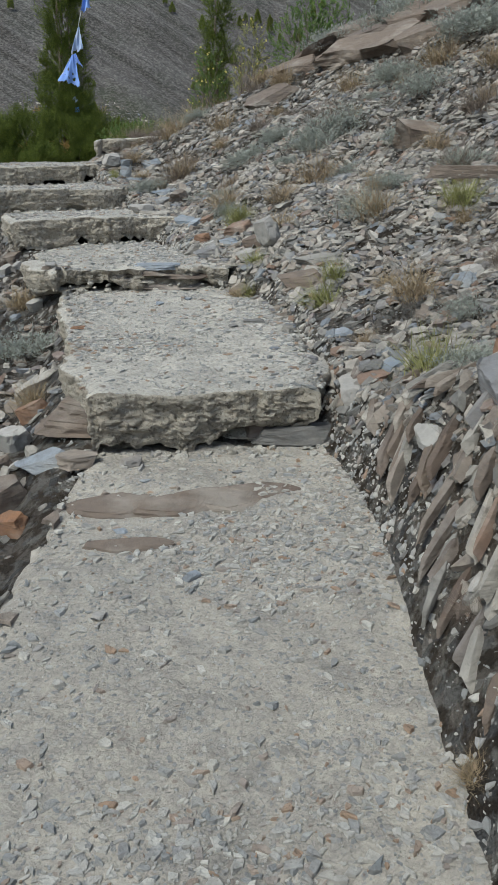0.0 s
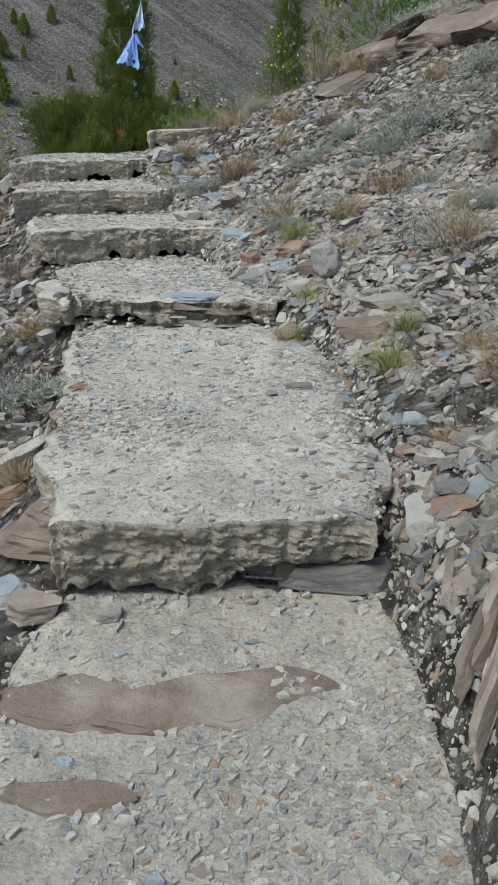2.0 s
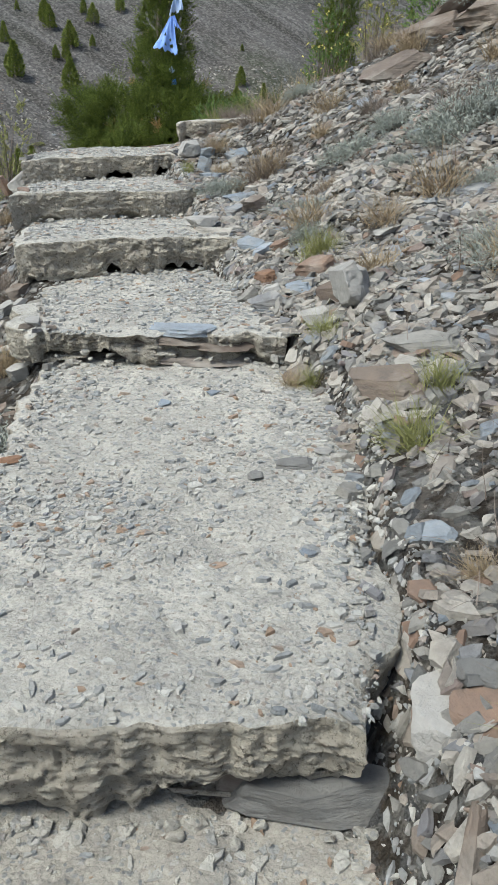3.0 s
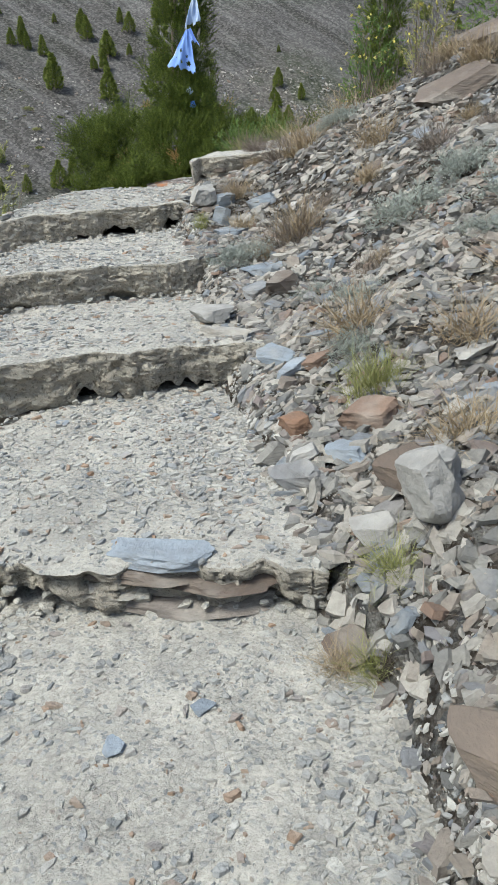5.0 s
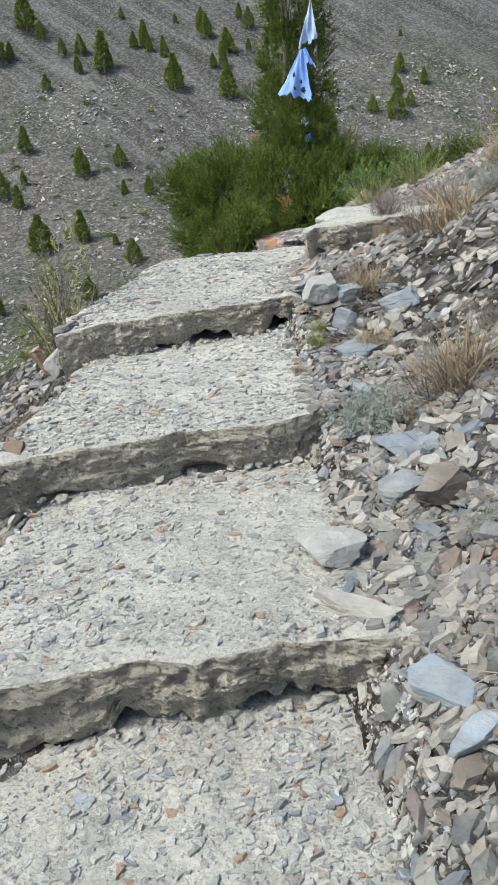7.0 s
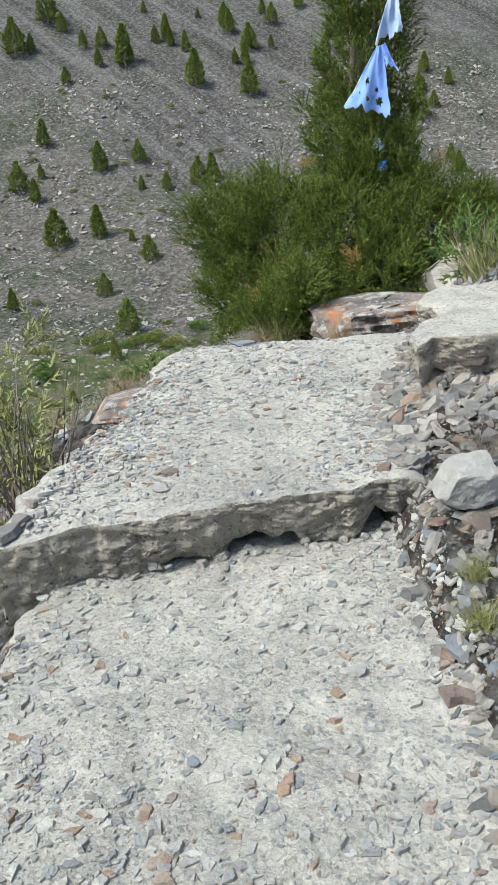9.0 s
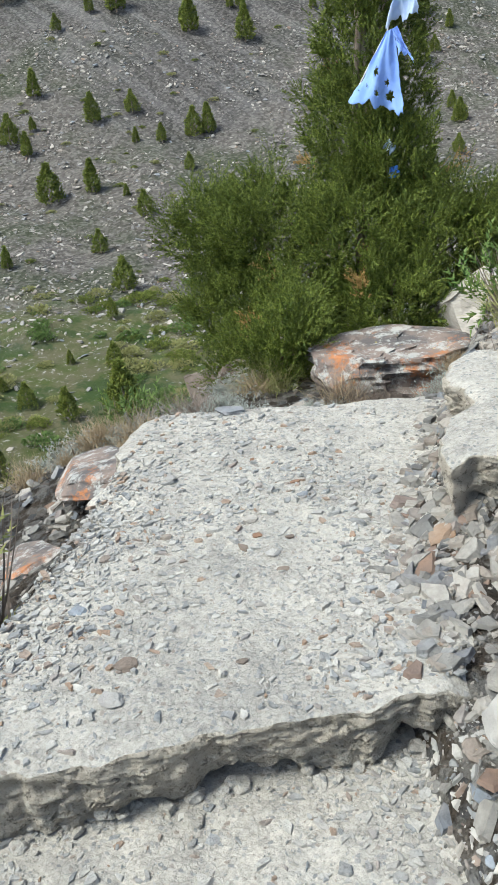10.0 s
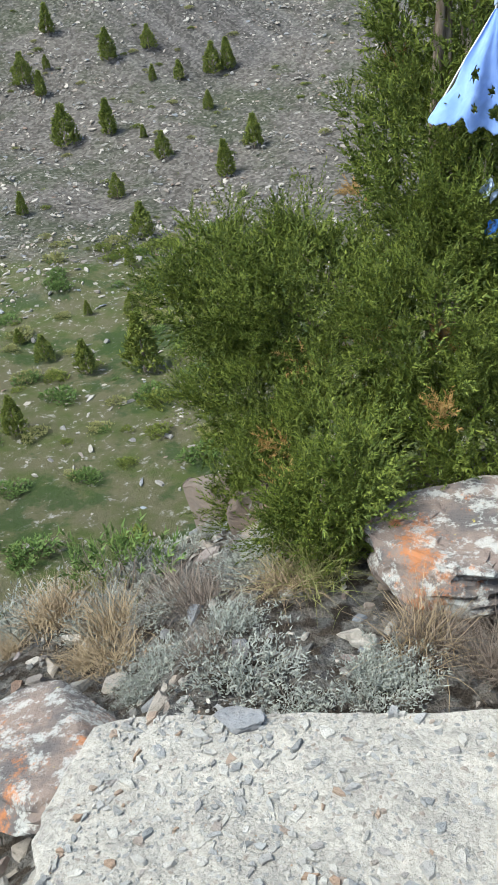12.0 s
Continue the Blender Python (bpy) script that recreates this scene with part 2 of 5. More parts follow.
M_BUSH = leaf_material("green bush", [(0.0, (0.045, 0.09, 0.02)), (0.5, (0.085, 0.15, 0.036)), (1.0, (0.15, 0.20, 0.055))])
M_SAGE = leaf_material("sage leaves", [(0.0, (0.20, 0.215, 0.175)), (0.5, (0.30, 0.315, 0.27)), (1.0, (0.25, 0.26, 0.235))])
M_TWIG = leaf_material("dead twigs", [(0.0, (0.12, 0.09, 0.068)), (0.6, (0.22, 0.18, 0.145)), (1.0, (0.17, 0.14, 0.118))])
M_STRAW = leaf_material("dry grass", [(0.0, (0.23, 0.17, 0.10)), (0.5, (0.34, 0.27, 0.165)), (1.0, (0.25, 0.185, 0.12))])
M_GRASS = leaf_material("green grass", [(0.0, (0.17, 0.19, 0.065)), (0.5, (0.27, 0.26, 0.10)), (1.0, (0.22, 0.22, 0.08))])
M_FLOWER = leaf_material("yellow flowers", [(0.0, (0.6, 0.5, 0.08)), (1.0, (0.7, 0.62, 0.2))])


def cloth_material(name, a, b):
    k = Nodes(name)
    col = k.mix(k.ramp(k.noise(9, 4), (0.4, 0.0), (0.65, 1.0)), a, b)
    k.b.inputs["Sheen Weight"].default_value = 0.2
    return k.done(col, 0.85, k.bump(k.noise(60, 3), 0.15, 0.01))


M_CLOTH = cloth_material("faded blue cotton", (0.17, 0.29, 0.66), (0.23, 0.36, 0.70))
M_CLOTH_PALE = cloth_material("bleached cotton", (0.36, 0.43, 0.56), (0.30, 0.39, 0.58))
M_CLOTH_DEEP = cloth_material("bright blue cotton", (0.06, 0.22, 0.75), (0.10, 0.30, 0.80))
M_STRING = cloth_material("white string", (0.6, 0.6, 0.58), (0.5, 0.5, 0.5))


# ---- mesh helpers ----
RNG = np.random.RandomState(7)
TABLE = RNG.rand(4096)


def lattice(ix, iy, iz):
    h = (np.asarray(ix).astype(np.int64) * 73856093) ^ (iy.astype(np.int64) * 19349663) ^ (iz.astype(np.int64) * 83492791)
    h = ((h ^ (h >> 7)) & 0xFFFFFFF) * 265443576
    return TABLE[(h >> 9) & 4095]


def val(x, y, z=0.0):
    """Smooth value noise, -1 to 1."""
    x, y, z = np.broadcast_arrays(np.asarray(x, float), np.asarray(y, float), np.asarray(z, float))
    fx, fy, fz = np.floor(x), np.floor(y), np.floor(z)
    u, v, w = x - fx, y - fy, z - fz
    u, v, w = u * u * (3 - 2 * u), v * v * (3 - 2 * v), w * w * (3 - 2 * w)
    out = 0.0
    for a in (0, 1):
        for b in (0, 1):
            for c in (0, 1):
                out = out + lattice(fx + a, fy + b, fz + c) * (u if a else 1 - u) * (v if b else 1 - v) * (w if c else 1 - w)
    return out * 2 - 1


def fbm(x, y, z=0.0, octaves=4, gain=0.5):
    total, amp, f = 0.0, 1.0, 1.0
    for i in range(octaves):
        total = total + amp * val(np.asarray(x) * f + 17.3 * i, np.asarray(y) * f - 9.1 * i, np.asarray(z) * f + 3.7 * i)
        amp, f = amp * gain, f * 2.03
    return total


def soft(x, k):
    """A softened max(x, 0)."""
    x = np.asarray(x, float)
    return np.where(x > 20 * k, x, k * np.log1p(np.exp(np.minimum(x / k, 30))))


def mesh_of(name, verts, faces, material, smooth=False):
    me = bpy.data.meshes.new(name)
    me.from_pydata(np.asarray(verts).tolist() if not isinstance(verts, list) else verts, [], faces.tolist() if not isinstance(faces, list) else faces)
    me.materials.append(material)
    if smooth:
        me.polygons.foreach_set("use_smooth", np.ones(len(me.polygons), bool))
    me.update()
    return me


def part(name, me, parent, label="", m=None):
    ob = new(name, me)
    ob.parent = parent
    if m is not None:
        ob.matrix_basis = m
    if label:
        tagged(ob, label)
    return ob


def grid_faces(n, m, start=0):
    i = (np.arange(n - 1)[:, None] * m + np.arange(m - 1)[None]).ravel() + start
    return np.stack([i, i + 1, i + m + 1, i + m], 1)


# ---- the plan: edges and levels along the walk ----
EDGE_Y = [-6, 0, 2.3, 3.07, 4.7, 4.95, 5.87, 6.87, 8.07, 9.1, 10.1, 12, 20]
LEFT_X = [-0.5, -0.62, -0.64, -0.78, -1.05, -1.12, -1.60, -2.06, -2.5, -2.92, -2.88, -2.9, -3]
RIGHT_X = [0.55, 0.46, 0.5, 0.43, 0.14, -0.04, -0.42, -0.80, -1.28, -1.68, -1.74, -1.7, -1.7]
BASE_Y = [-8, 0, 2.6, 3.1, 4.8, 5.2, 6.0, 6.9, 8.1, 9.0, 10.4, 14, 30]
BASE_Z = [-0.7, -0.07, 0.08, 0.18, 0.36, 0.44, 0.58, 0.74, 0.90, 1.0, 1.0, 1.05, 1.1]
RISE_Y = [-8, 0, 3.1, 5.0, 6.2, 7.2, 8.4, 10, 30]
RISE_Z = [-0.5, 0.04, 0.40, 0.60, 0.77, 0.95, 1.14, 1.28, 1.6]

# the valley floor and the scree mountain beyond it, by the distance across the valley
far_knots = np.interp(np.arange(-400, 900, 2.0), [-400, 50, 85, 110, 138, 160, 185, 200, 240, 330, 420, 900], [-31, -29, -28, -25, -20.5, -14, -5, 3, 30, 92, 120, 125])
FAR_Q = np.arange(-400, 900, 2.0)[10:-10]
FAR_Z = np.convolve(far_knots, np.ones(21) / 21, "valid")


def terrain(x, y, detail=True):
    x, y = np.asarray(x, float), np.asarray(y, float)
    left, right = np.interp(y, EDGE_Y, LEFT_X), np.interp(y, EDGE_Y, RIGHT_X)
    mid = (left + right) / 2
    skew = y - 0.45 * np.clip(x - mid, -0.8, 0.8) * np.clip((y - 4.5) / 1.5, 0, 1)
    base, rise = np.interp(skew, BASE_Y, BASE_Z), np.interp(skew, RISE_Y, RISE_Z)
    on = np.clip((x - right) / 0.14 + 1.0, 0, 1)
    up = soft(x - right, 0.05)
    early = np.clip((3.0 - y) / 0.6, 0, 1)
    bank = 0.24 * early * np.clip((x - right - 0.02) / 0.14, 0, 1)
    hill = rise + 0.345 * up + 0.20 * soft(up - 1.5, 0.25) - 0.25 * soft(up - 9, 1.0) + bank
    down = soft(left - x, 0.04) * (1 - 0.45 * np.clip((y - 9.2) / 1.0, 0, 1))
    steep = np.clip((y - 4.0) / 4.0, 0, 1)
    fall = down * (0.22 + 0.30 * steep) + 0.35 * soft(down - 1.2, 0.35) * (0.5 + steep) + 0.10 * np.clip(down / 0.12, 0, 1)
    z = base * (1 - on) + hill * on - fall
    q = -0.5 * x + 0.866 * y
    brow = 11.5 + 0.45 * soft(x + 0.8, 0.3)
    z = z - 0.78 * soft(q - brow, 0.35) - 0.25 * soft(q - 14, 1.0)
    valley = np.interp(q, FAR_Q, FAR_Z)
    behind = -0.12 * soft(-y - 5, 1.5)
    z = soft(z + behind - valley, 0.6) + valley
    if detail:
        far = np.clip((q - 40) / 60, 0, 1)
        near = 1 - np.clip((q - 12) / 6, 0, 1)
        off = np.clip(np.maximum(x - right, left - x) / 0.25, 0, 1)
        z = z + far * (2.2 * fbm(x * 0.022, y * 0.022, 2.0, 5) + 1.2 * far * np.abs(fbm(x * 0.06, y * 0.05, 5.0, 5)))
        z = z + near * off * (0.085 * fbm(x * 1.1, y * 1.1, 1.0, 3) + 0.035 * fbm(x * 4.3, y * 4.3, 0.0, 4, 0.6)) + (1 - near) * 0.25 * fbm(x * 0.5, y * 0.5, 7.0, 4)
    return z


def axis(lo, hi, fine, far_lo, far_hi, grow=1.045):
    a = list(np.arange(lo, hi, fine))
    step = fine
    while a[-1] < far_hi:
        step = step * grow
        a.append(a[-1] + step)
    b, step = [lo], fine
    while b[-1] > far_lo:
        step *= grow
        b.append(b[-1] - step)
    return np.array(b[:0:-1] + a)


# each tread: corners (front left, front right, back right, back left), thickness of its broken front, raggedness
TREADS = [
    ("landing", [(-0.64, -1.2, -0.075), (0.52, -1.2, -0.075), (0.53, 3.25, 0.19), (-0.64, 3.25, 0.17)], 0.20, 0.02, M_LANDING),
    ("step", [(-0.63, 2.83, 0.40), (0.31, 2.99, 0.40), (0.16, 5.10, 0.475), (-1.15, 5.05, 0.46)], 0.205, 0.020, M_CEMENT),
    ("step", [(-1.16, 4.84, 0.595), (-0.06, 5.00, 0.60), (-0.40, 6.66, 0.625), (-1.62, 6.15, 0.605)], 0.14, 0.05, M_CEMENT),
    ("step", [(-1.64, 5.90, 0.815), (-0.50, 6.44, 0.81), (-0.88, 7.72, 0.81), (-2.12, 7.15, 0.81)], 0.235, 0.018, M_CEMENT),
    ("step", [(-2.10, 6.82, 1.00), (-1.00, 7.50, 0.985), (-1.36, 8.90, 1.0), (-2.56, 8.40, 0.97)], 0.19, 0.018, M_CEMENT),
    ("step", [(-2.55, 8.05, 1.155), (-1.46, 8.70, 1.17), (-1.66, 10.30, 1.19), (-2.88, 9.92, 1.165)], 0.20, 0.026, M_CEMENT),
]


def tread_uv(corners, x, y):
    """Where a point lies across (s) and along (t) a tread."""
    (ax, ay, _), (bx, by, _), (cx, cy, _), (dx, dy, _) = corners
    s, t = np.full_like(x, 0.5), np.full_like(x, 0.5)
    for _ in range(8):
        px = (1 - t) * ((1 - s) * ax + s * bx) + t * ((1 - s) * dx + s * cx) - x
        py = (1 - t) * ((1 - s) * ay + s * by) + t * ((1 - s) * dy + s * cy) - y
        a, b = (1 - t) * (bx - ax) + t * (cx - dx), (1 - s) * (dx - ax) + s * (cx - bx)
        c, d = (1 - t) * (by - ay) + t * (cy - dy), (1 - s) * (dy - ay) + s * (cy - by)
        det = a * d - b * c
        s, t = s - (d * px - b * py) / det, t - (a * py - c * px) / det
    return s, t


def tread_z(corners, s, t, x, y, rag):
    (_, _, a), (_, _, b), (_, _, c), (_, _, d) = corners
    z = (1 - t) * ((1 - s) * a + s * b) + t * ((1 - s) * d + s * c)
    return z + 0.014 * fbm(x * 2.1, y * 2.1, 3.0, 3) + (0.006 + 0.12 * rag ** 1.5) * fbm(x * 11, y * 11, 1.0, 4, 0.6)


def surface(x, y):
    """The level of whatever lies on top at x, y, and the tread's number or -1."""
    x, y = np.asarray(x, float), np.asarray(y, float)
    z, which = terrain(x, y), np.full(x.shape, -1)
    for i, (_, corners, _, rag, _) in enumerate(TREADS):
        s, t = tread_uv(corners, x, y)
        inside = (s > 0.01) & (s < 0.99) & (t > 0.01) & (t < 1)
        tz = tread_z(corners, s, t, x, y, rag)
        use = inside & (tz > z)
        z, which = np.where(use, tz, z), np.where(use, i, which)
    return z, which


def tread_mesh(corners, thick, rag, material, seed, fine=0.011):
    """The worn top of a step and, as a mesh of its own, its broken rim: front and sides."""
    A = [np.array(c) for c in corners]
    n = int(np.linalg.norm(A[1] - A[0]) / fine)
    m = int(np.linalg.norm(A[3] - A[0]) / fine)
    s, t = np.meshgrid(np.linspace(0, 1, n), np.linspace(0, 1, m), indexing="ij")
    x = (1 - t) * ((1 - s) * A[0][0] + s * A[1][0]) + t * ((1 - s) * A[3][0] + s * A[2][0])
    y = (1 - t) * ((1 - s) * A[0][1] + s * A[1][1]) + t * ((1 - s) * A[3][1] + s * A[2][1])
    depth, wide = np.linalg.norm(A[3] - A[0]), np.linalg.norm(A[1] - A[0])
    z = tread_z(corners, s, t, x, y, rag)
    front, side = (A[0] - A[3]) / depth, (A[0] - A[1]) / wide
    # worn lip and ragged rim
    df, dl, dr = t * depth, s * wide, (1 - s) * wide
    wear = 0.5 + 0.5 * fbm(x * 3, y * 3, seed, 2)
    z = z - 0.012 * wear * np.exp(-df / 0.015) - 0.02 * np.exp(-dl / 0.03) - 0.02 * np.exp(-dr / 0.03)
    push_f = rag * 1.4 * fbm(x * 4, y * 4, seed + 3, 4, 0.62) * np.exp(-df / 0.09)
    push_l = (rag + 0.012) * 1.6 * fbm(x * 3, y * 3, seed + 6, 4, 0.62) * np.exp(-dl / 0.10)
    push_r = -(rag + 0.02) * 1.6 * fbm(x * 3, y * 3, seed + 9, 4, 0.62) * np.exp(-dr / 0.10)
    x, y = x + front[0] * push_f + side[0] * (push_l + push_r), y + front[1] * push_f + side[1] * (push_l + push_r)
    verts = np.stack([x.ravel(), y.ravel(), z.ravel()], 1)
    faces = []
    idx = np.arange(n * m).reshape(n, m)
    ring = np.concatenate([idx[0, ::-1], idx[1:, 0], idx[-1, 1:]])
    top = mesh_of("tread", verts, grid_faces(n, m)[:, ::-1], material, True)
    out = np.concatenate([np.tile(side[:2], (m, 1)), np.tile(front[:2], (n - 1, 1)), np.tile(-side[:2], (m - 1, 1))])
    kern = np.ones(9) / 9
    for c in (0, 1):
        out[:, c] = np.convolve(np.pad(out[:, c], 4, mode="edge"), kern, "valid")
    rim = verts[ring]
    low = thick * (0.92 + 0.34 * fbm(rim[:, 0] * 3.5, rim[:, 1] * 3.5, seed + 12, 5, 0.65))
    rows, verts, last = 26, rim.copy(), np.arange(len(rim))
    for j in range(1, rows + 2):
        f = min(j / rows, 1.0)
        p = rim.copy()
        p[:, 2] -= low * f
        body = fbm(p[:, 0] * 7, p[:, 1] * 7, p[:, 2] * 13 + seed, 5, 0.7)
        flake = np.round(2.2 * fbm(p[:, 0] * 5 + 3, p[:, 1] * 5, p[:, 2] * 22 + seed, 3, 0.6)) / 2.2
        split = np.abs(fbm(p[:, 0] * 6 + 4, p[:, 1] * 6, p[:, 2] * 12 + seed, 3, 0.6))
        grit = fbm(p[:, 0] * 34, p[:, 1] * 34, p[:, 2] * 40 + seed, 3, 0.7)
        rough = (0.007 * body + 0.009 * flake + 0.007 * grit - 0.014 * np.clip(0.08 - split, 0, 1) / 0.08) * min(1, 0.35 + f * 2.5)
        notch = -0.16 * np.clip(fbm(p[:, 0] * 2.6, p[:, 1] * 2.6, p[:, 2] * 5 + seed * 2, 2) - 0.50, 0, 0.5) * 2 * f
        o = 0.004 - 0.03 * f ** 2 + rough + notch
        if j == rows + 1:
            o = o - 0.22
            p[:, 2] += 0.02
        p[:, :2] += out * o[:, None]
        start = len(verts)
        verts = np.concatenate([verts, p])
        new_ring = np.arange(start, start + len(p))
        faces.append(np.stack([last[1:], new_ring[1:], new_ring[:-1], last[:-1]], 1))
        last = new_ring
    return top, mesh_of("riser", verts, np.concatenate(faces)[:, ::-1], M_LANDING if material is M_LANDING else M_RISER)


# ---- the large structure ----
gx, gy = axis(-4.6, 3.4, 0.04, -700, 700), axis(0.0, 12.6, 0.04, -300, 800)
GX, GY = np.meshgrid(gx, gy, indexing="ij")
GZ = terrain(GX, GY)
ground = new("ground", mesh_of("ground", np.stack([GX.ravel(), GY.ravel(), GZ.ravel()], 1), grid_faces(len(gx), len(gy))[:, ::-1], M_GROUND, True))
tagged(ground, "shaly hillside that falls to a green valley and a scree mountain", "ground", kind="structure")

TREAD_LABELS = ["dusty worn rock landing at the foot of the steps", "thick cracked cement step with a broken undercut front", "crumbled cement and slate step with a ragged edge",
                "cement step with a hole in its broken front", "cement step with a rough crumbling front", "wide top step covered in slate chips"]
for i, (name, corners, thick, rag, mt) in enumerate(TREADS):
    ob = new("landing" if i == 0 else "stair_step")
    top, rim = tread_mesh(corners, thick, rag, mt, i * 5.0)
    part("tread", top, ob, "dusty trodden top")
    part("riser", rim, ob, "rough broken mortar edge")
    tagged(ob, TREAD_LABELS[i], "landing" if i == 0 else "step", "" if i == 0 else "steps up the path", kind="structure" if i == 0 else "")


# ---- stones ----
def rock_mesh(seed, material, flat=0.35, cuts=9, sub=3, grain=0.03, layers=0):
    """An angular stone about 1 across, its foot at z = 0."""
    r = random.Random(seed)
    bm = bmesh.new()
    bmesh.ops.create_icosphere(bm, subdivisions=sub, radius=0.62)
    planes = []
    for i in range(cuts):
        a = 2 * math.pi * (i + r.uniform(-0.35, 0.35)) / cuts
        n = Vector((math.cos(a), math.sin(a), r.uniform(-0.25, 0.35))).normalized()
        planes.append((n, r.uniform(0.28, 0.54)))
    planes += [(Vector((r.uniform(-0.15, 0.15), r.uniform(-0.15, 0.15), 1)).normalized(), 0.40), (Vector((r.uniform(-0.6, 0.6), r.uniform(-0.6, 0.6), 1)).normalized(), 0.45)]
    for v in bm.verts:
        if layers:
            v.co.z = max(-0.36, min(0.36, v.co.z * 1.9))
            v.co.x, v.co.y = v.co.x * 1.08, v.co.y * 1.08
        for n, d in planes:
            e = v.co.dot(n) - d
            if e > 0:
                v.co -= n * e * 0.97
        if layers:
            q = math.floor(v.co.z * layers * 1.6 + 0.4 * noise.noise(v.co * 2.0))
            inset = 0.09 * noise.noise(Vector((q * 1.7 + seed, math.atan2(v.co.y, v.co.x) * 1.1, 0.5)))
            v.co.x *= 1 + inset
            v.co.y *= 1 + inset
        v.co += Vector((1, 1, 0.6)) * (grain * noise.noise(v.co * 5 + Vector((seed, 0, 0))) + grain * 0.5 * noise.noise(v.co * 14))
        v.co.z *= flat
    low = min(v.co.z for v in bm.verts)
    for v in bm.verts:
        v.co.z -= low
    me = bpy.data.meshes.new("stone")
    bm.to_mesh(me)
    bm.free()
    me.materials.append(material)
    return me


def normal_at(x, y, e=0.08):
    zx = float(terrain(x + e, y)) - float(terrain(x - e, y))
    zy = float(terrain(x, y + e)) - float(terrain(x, y - e))
    return Vector((-zx, -zy, 2 * e)).normalized()


def lie(x, y, turn=0.0, size=(1, 1, 1), sink=0.15, follow=0.7, tip=(0, 0)):
    """A pose on whatever lies at x, y, leaning with the slope."""
    z, w = surface(np.array([x]), np.array([y]))
    up = Vector((0, 0, 1)).lerp(normal_at(x, y), follow if w[0] < 0 else 0.0).normalized()
    rot = up.to_track_quat("Z", "Y").to_matrix().to_4x4()
    return Matrix.Translation((x, y, float(z[0]) - sink * size[2])) @ rot @ pose(0, 0, 0, tip[0], tip[1], turn) @ Matrix.Diagonal((*size, 1))


def thing(name, me, m, label, category, group=""):
    ob = new(name, me)
    ob.matrix_world = m
    return tagged(ob, label, category, group)


def flakes(name, xs, ys, sizes, material, label, lift=0.0, tilt=0.35, seed=1):
    """Many small flat shale flakes in one mesh."""
    r = np.random.RandomState(seed)
    n = len(xs)
    zs, which = surface(xs, ys)
    e = 0.06
    nx = -(terrain(xs + e, ys) - terrain(xs - e, ys)) / (2 * e)
    ny = -(terrain(xs, ys + e) - terrain(xs, ys - e)) / (2 * e)
    nx, ny = np.where(which >= 0, 0, nx), np.where(which >= 0, 0, ny)
    k = np.where(which >= 0, 0.12, tilt)
    N = np.stack([nx * 0.8 + k * r.randn(n), ny * 0.8 + k * r.randn(n), np.ones(n)], 1)
    N /= np.linalg.norm(N, axis=1)[:, None]
    a = r.rand(n) * 2 * math.pi
    T = np.stack([np.cos(a), np.sin(a), np.zeros(n)], 1)
    T -= N * (T * N).sum(1)[:, None]
    T /= np.linalg.norm(T, axis=1)[:, None]
    B = np.cross(N, T)
    ang = (np.arange(6) + 0.75 * (r.rand(n, 6) - 0.5)) * math.pi / 3
    rad = sizes[:, None] * (0.42 + 0.75 * r.rand(n, 6))
    asp = 0.3 + 0.5 * r.rand(n)
    px, py = rad * np.cos(ang), rad * np.sin(ang) * asp[:, None]
    th = sizes * (0.10 + 0.24 * r.rand(n) ** 2) + 0.0015
    C = np.stack([xs, ys, zs + lift], 1)
    ring = C[:, None] + px[..., None] * T[:, None] + py[..., None] * B[:, None]
    wedge = (1 + 0.5 * (r.rand(n, 6) - 0.5))
    top = C[:, None] + 0.86 * (px[..., None] * T[:, None] + py[..., None] * B[:, None]) + (th[:, None] * wedge)[..., None] * N[:, None]
    ring = ring - (0.35 * th)[:, None, None] * N[:, None]
    verts = np.concatenate([ring, top], 1).reshape(-1, 3)
    o = np.arange(n)[:, None] * 12
    j = np.arange(6)
    sides = np.stack([j, (j + 1) % 6, (j + 1) % 6 + 6, j + 6], 1)
    sf = (o[:, :, None] + sides[None]).reshape(-1, 4).tolist()
    tf = (o + (j + 6)[None]).tolist()
    ob = new(name, mesh_of(name, verts, sf + tf, material))
    return tagged(ob, label, "stones", kind="stuff")


def spread(n, x0, x1, y0, y1, seed, keep):
    r = np.random.RandomState(seed)
    x, y = r.uniform(x0, x1, n), r.uniform(y0, y1, n)
    ok = keep(x, y, r.rand(n))
    return x[ok], y[ok]


def clump(x, y, scale=1.3, seed=0.0):
    return 0.5 + 0.5 * np.clip(fbm(x * scale, y * scale, seed, 3) * 1.6, -1, 1)


def right_of(x, y):
    return x - np.interp(y, EDGE_Y, RIGHT_X)


def left_of(x, y):
    return np.interp(y, EDGE_Y, LEFT_X) - x


def sizes_for(n, lo, hi, seed, power=3.0):
    return lo + (hi - lo) * np.random.RandomState(seed).rand(n) ** power


# scree on the hillside above the path
hx, hy = spread(390000, -2.0, 5.0, 0.3, 12.8, 11, lambda x, y, c: (right_of(x, y) > np.where(y < 2.7, 0.02, -0.10)) & (-0.5 * x + 0.866 * y < 11.6 + 0.4 * np.maximum(x, 0)) & (c < (0.3 + 0.9 * clump(x, y)) * np.where(right_of(x, y) < 1.6, 1.0, 0.55)) & (c < 0.30 + (right_of(x, y) + 0.10) * 6) & (right_of(x, y) < 4.2))
scree = flakes("scree", hx, hy, sizes_for(len(hx), 0.007, 0.062, 12, 4.2), M_SCREE, "grey and brown shale flakes strewn over the hillside", seed=13)
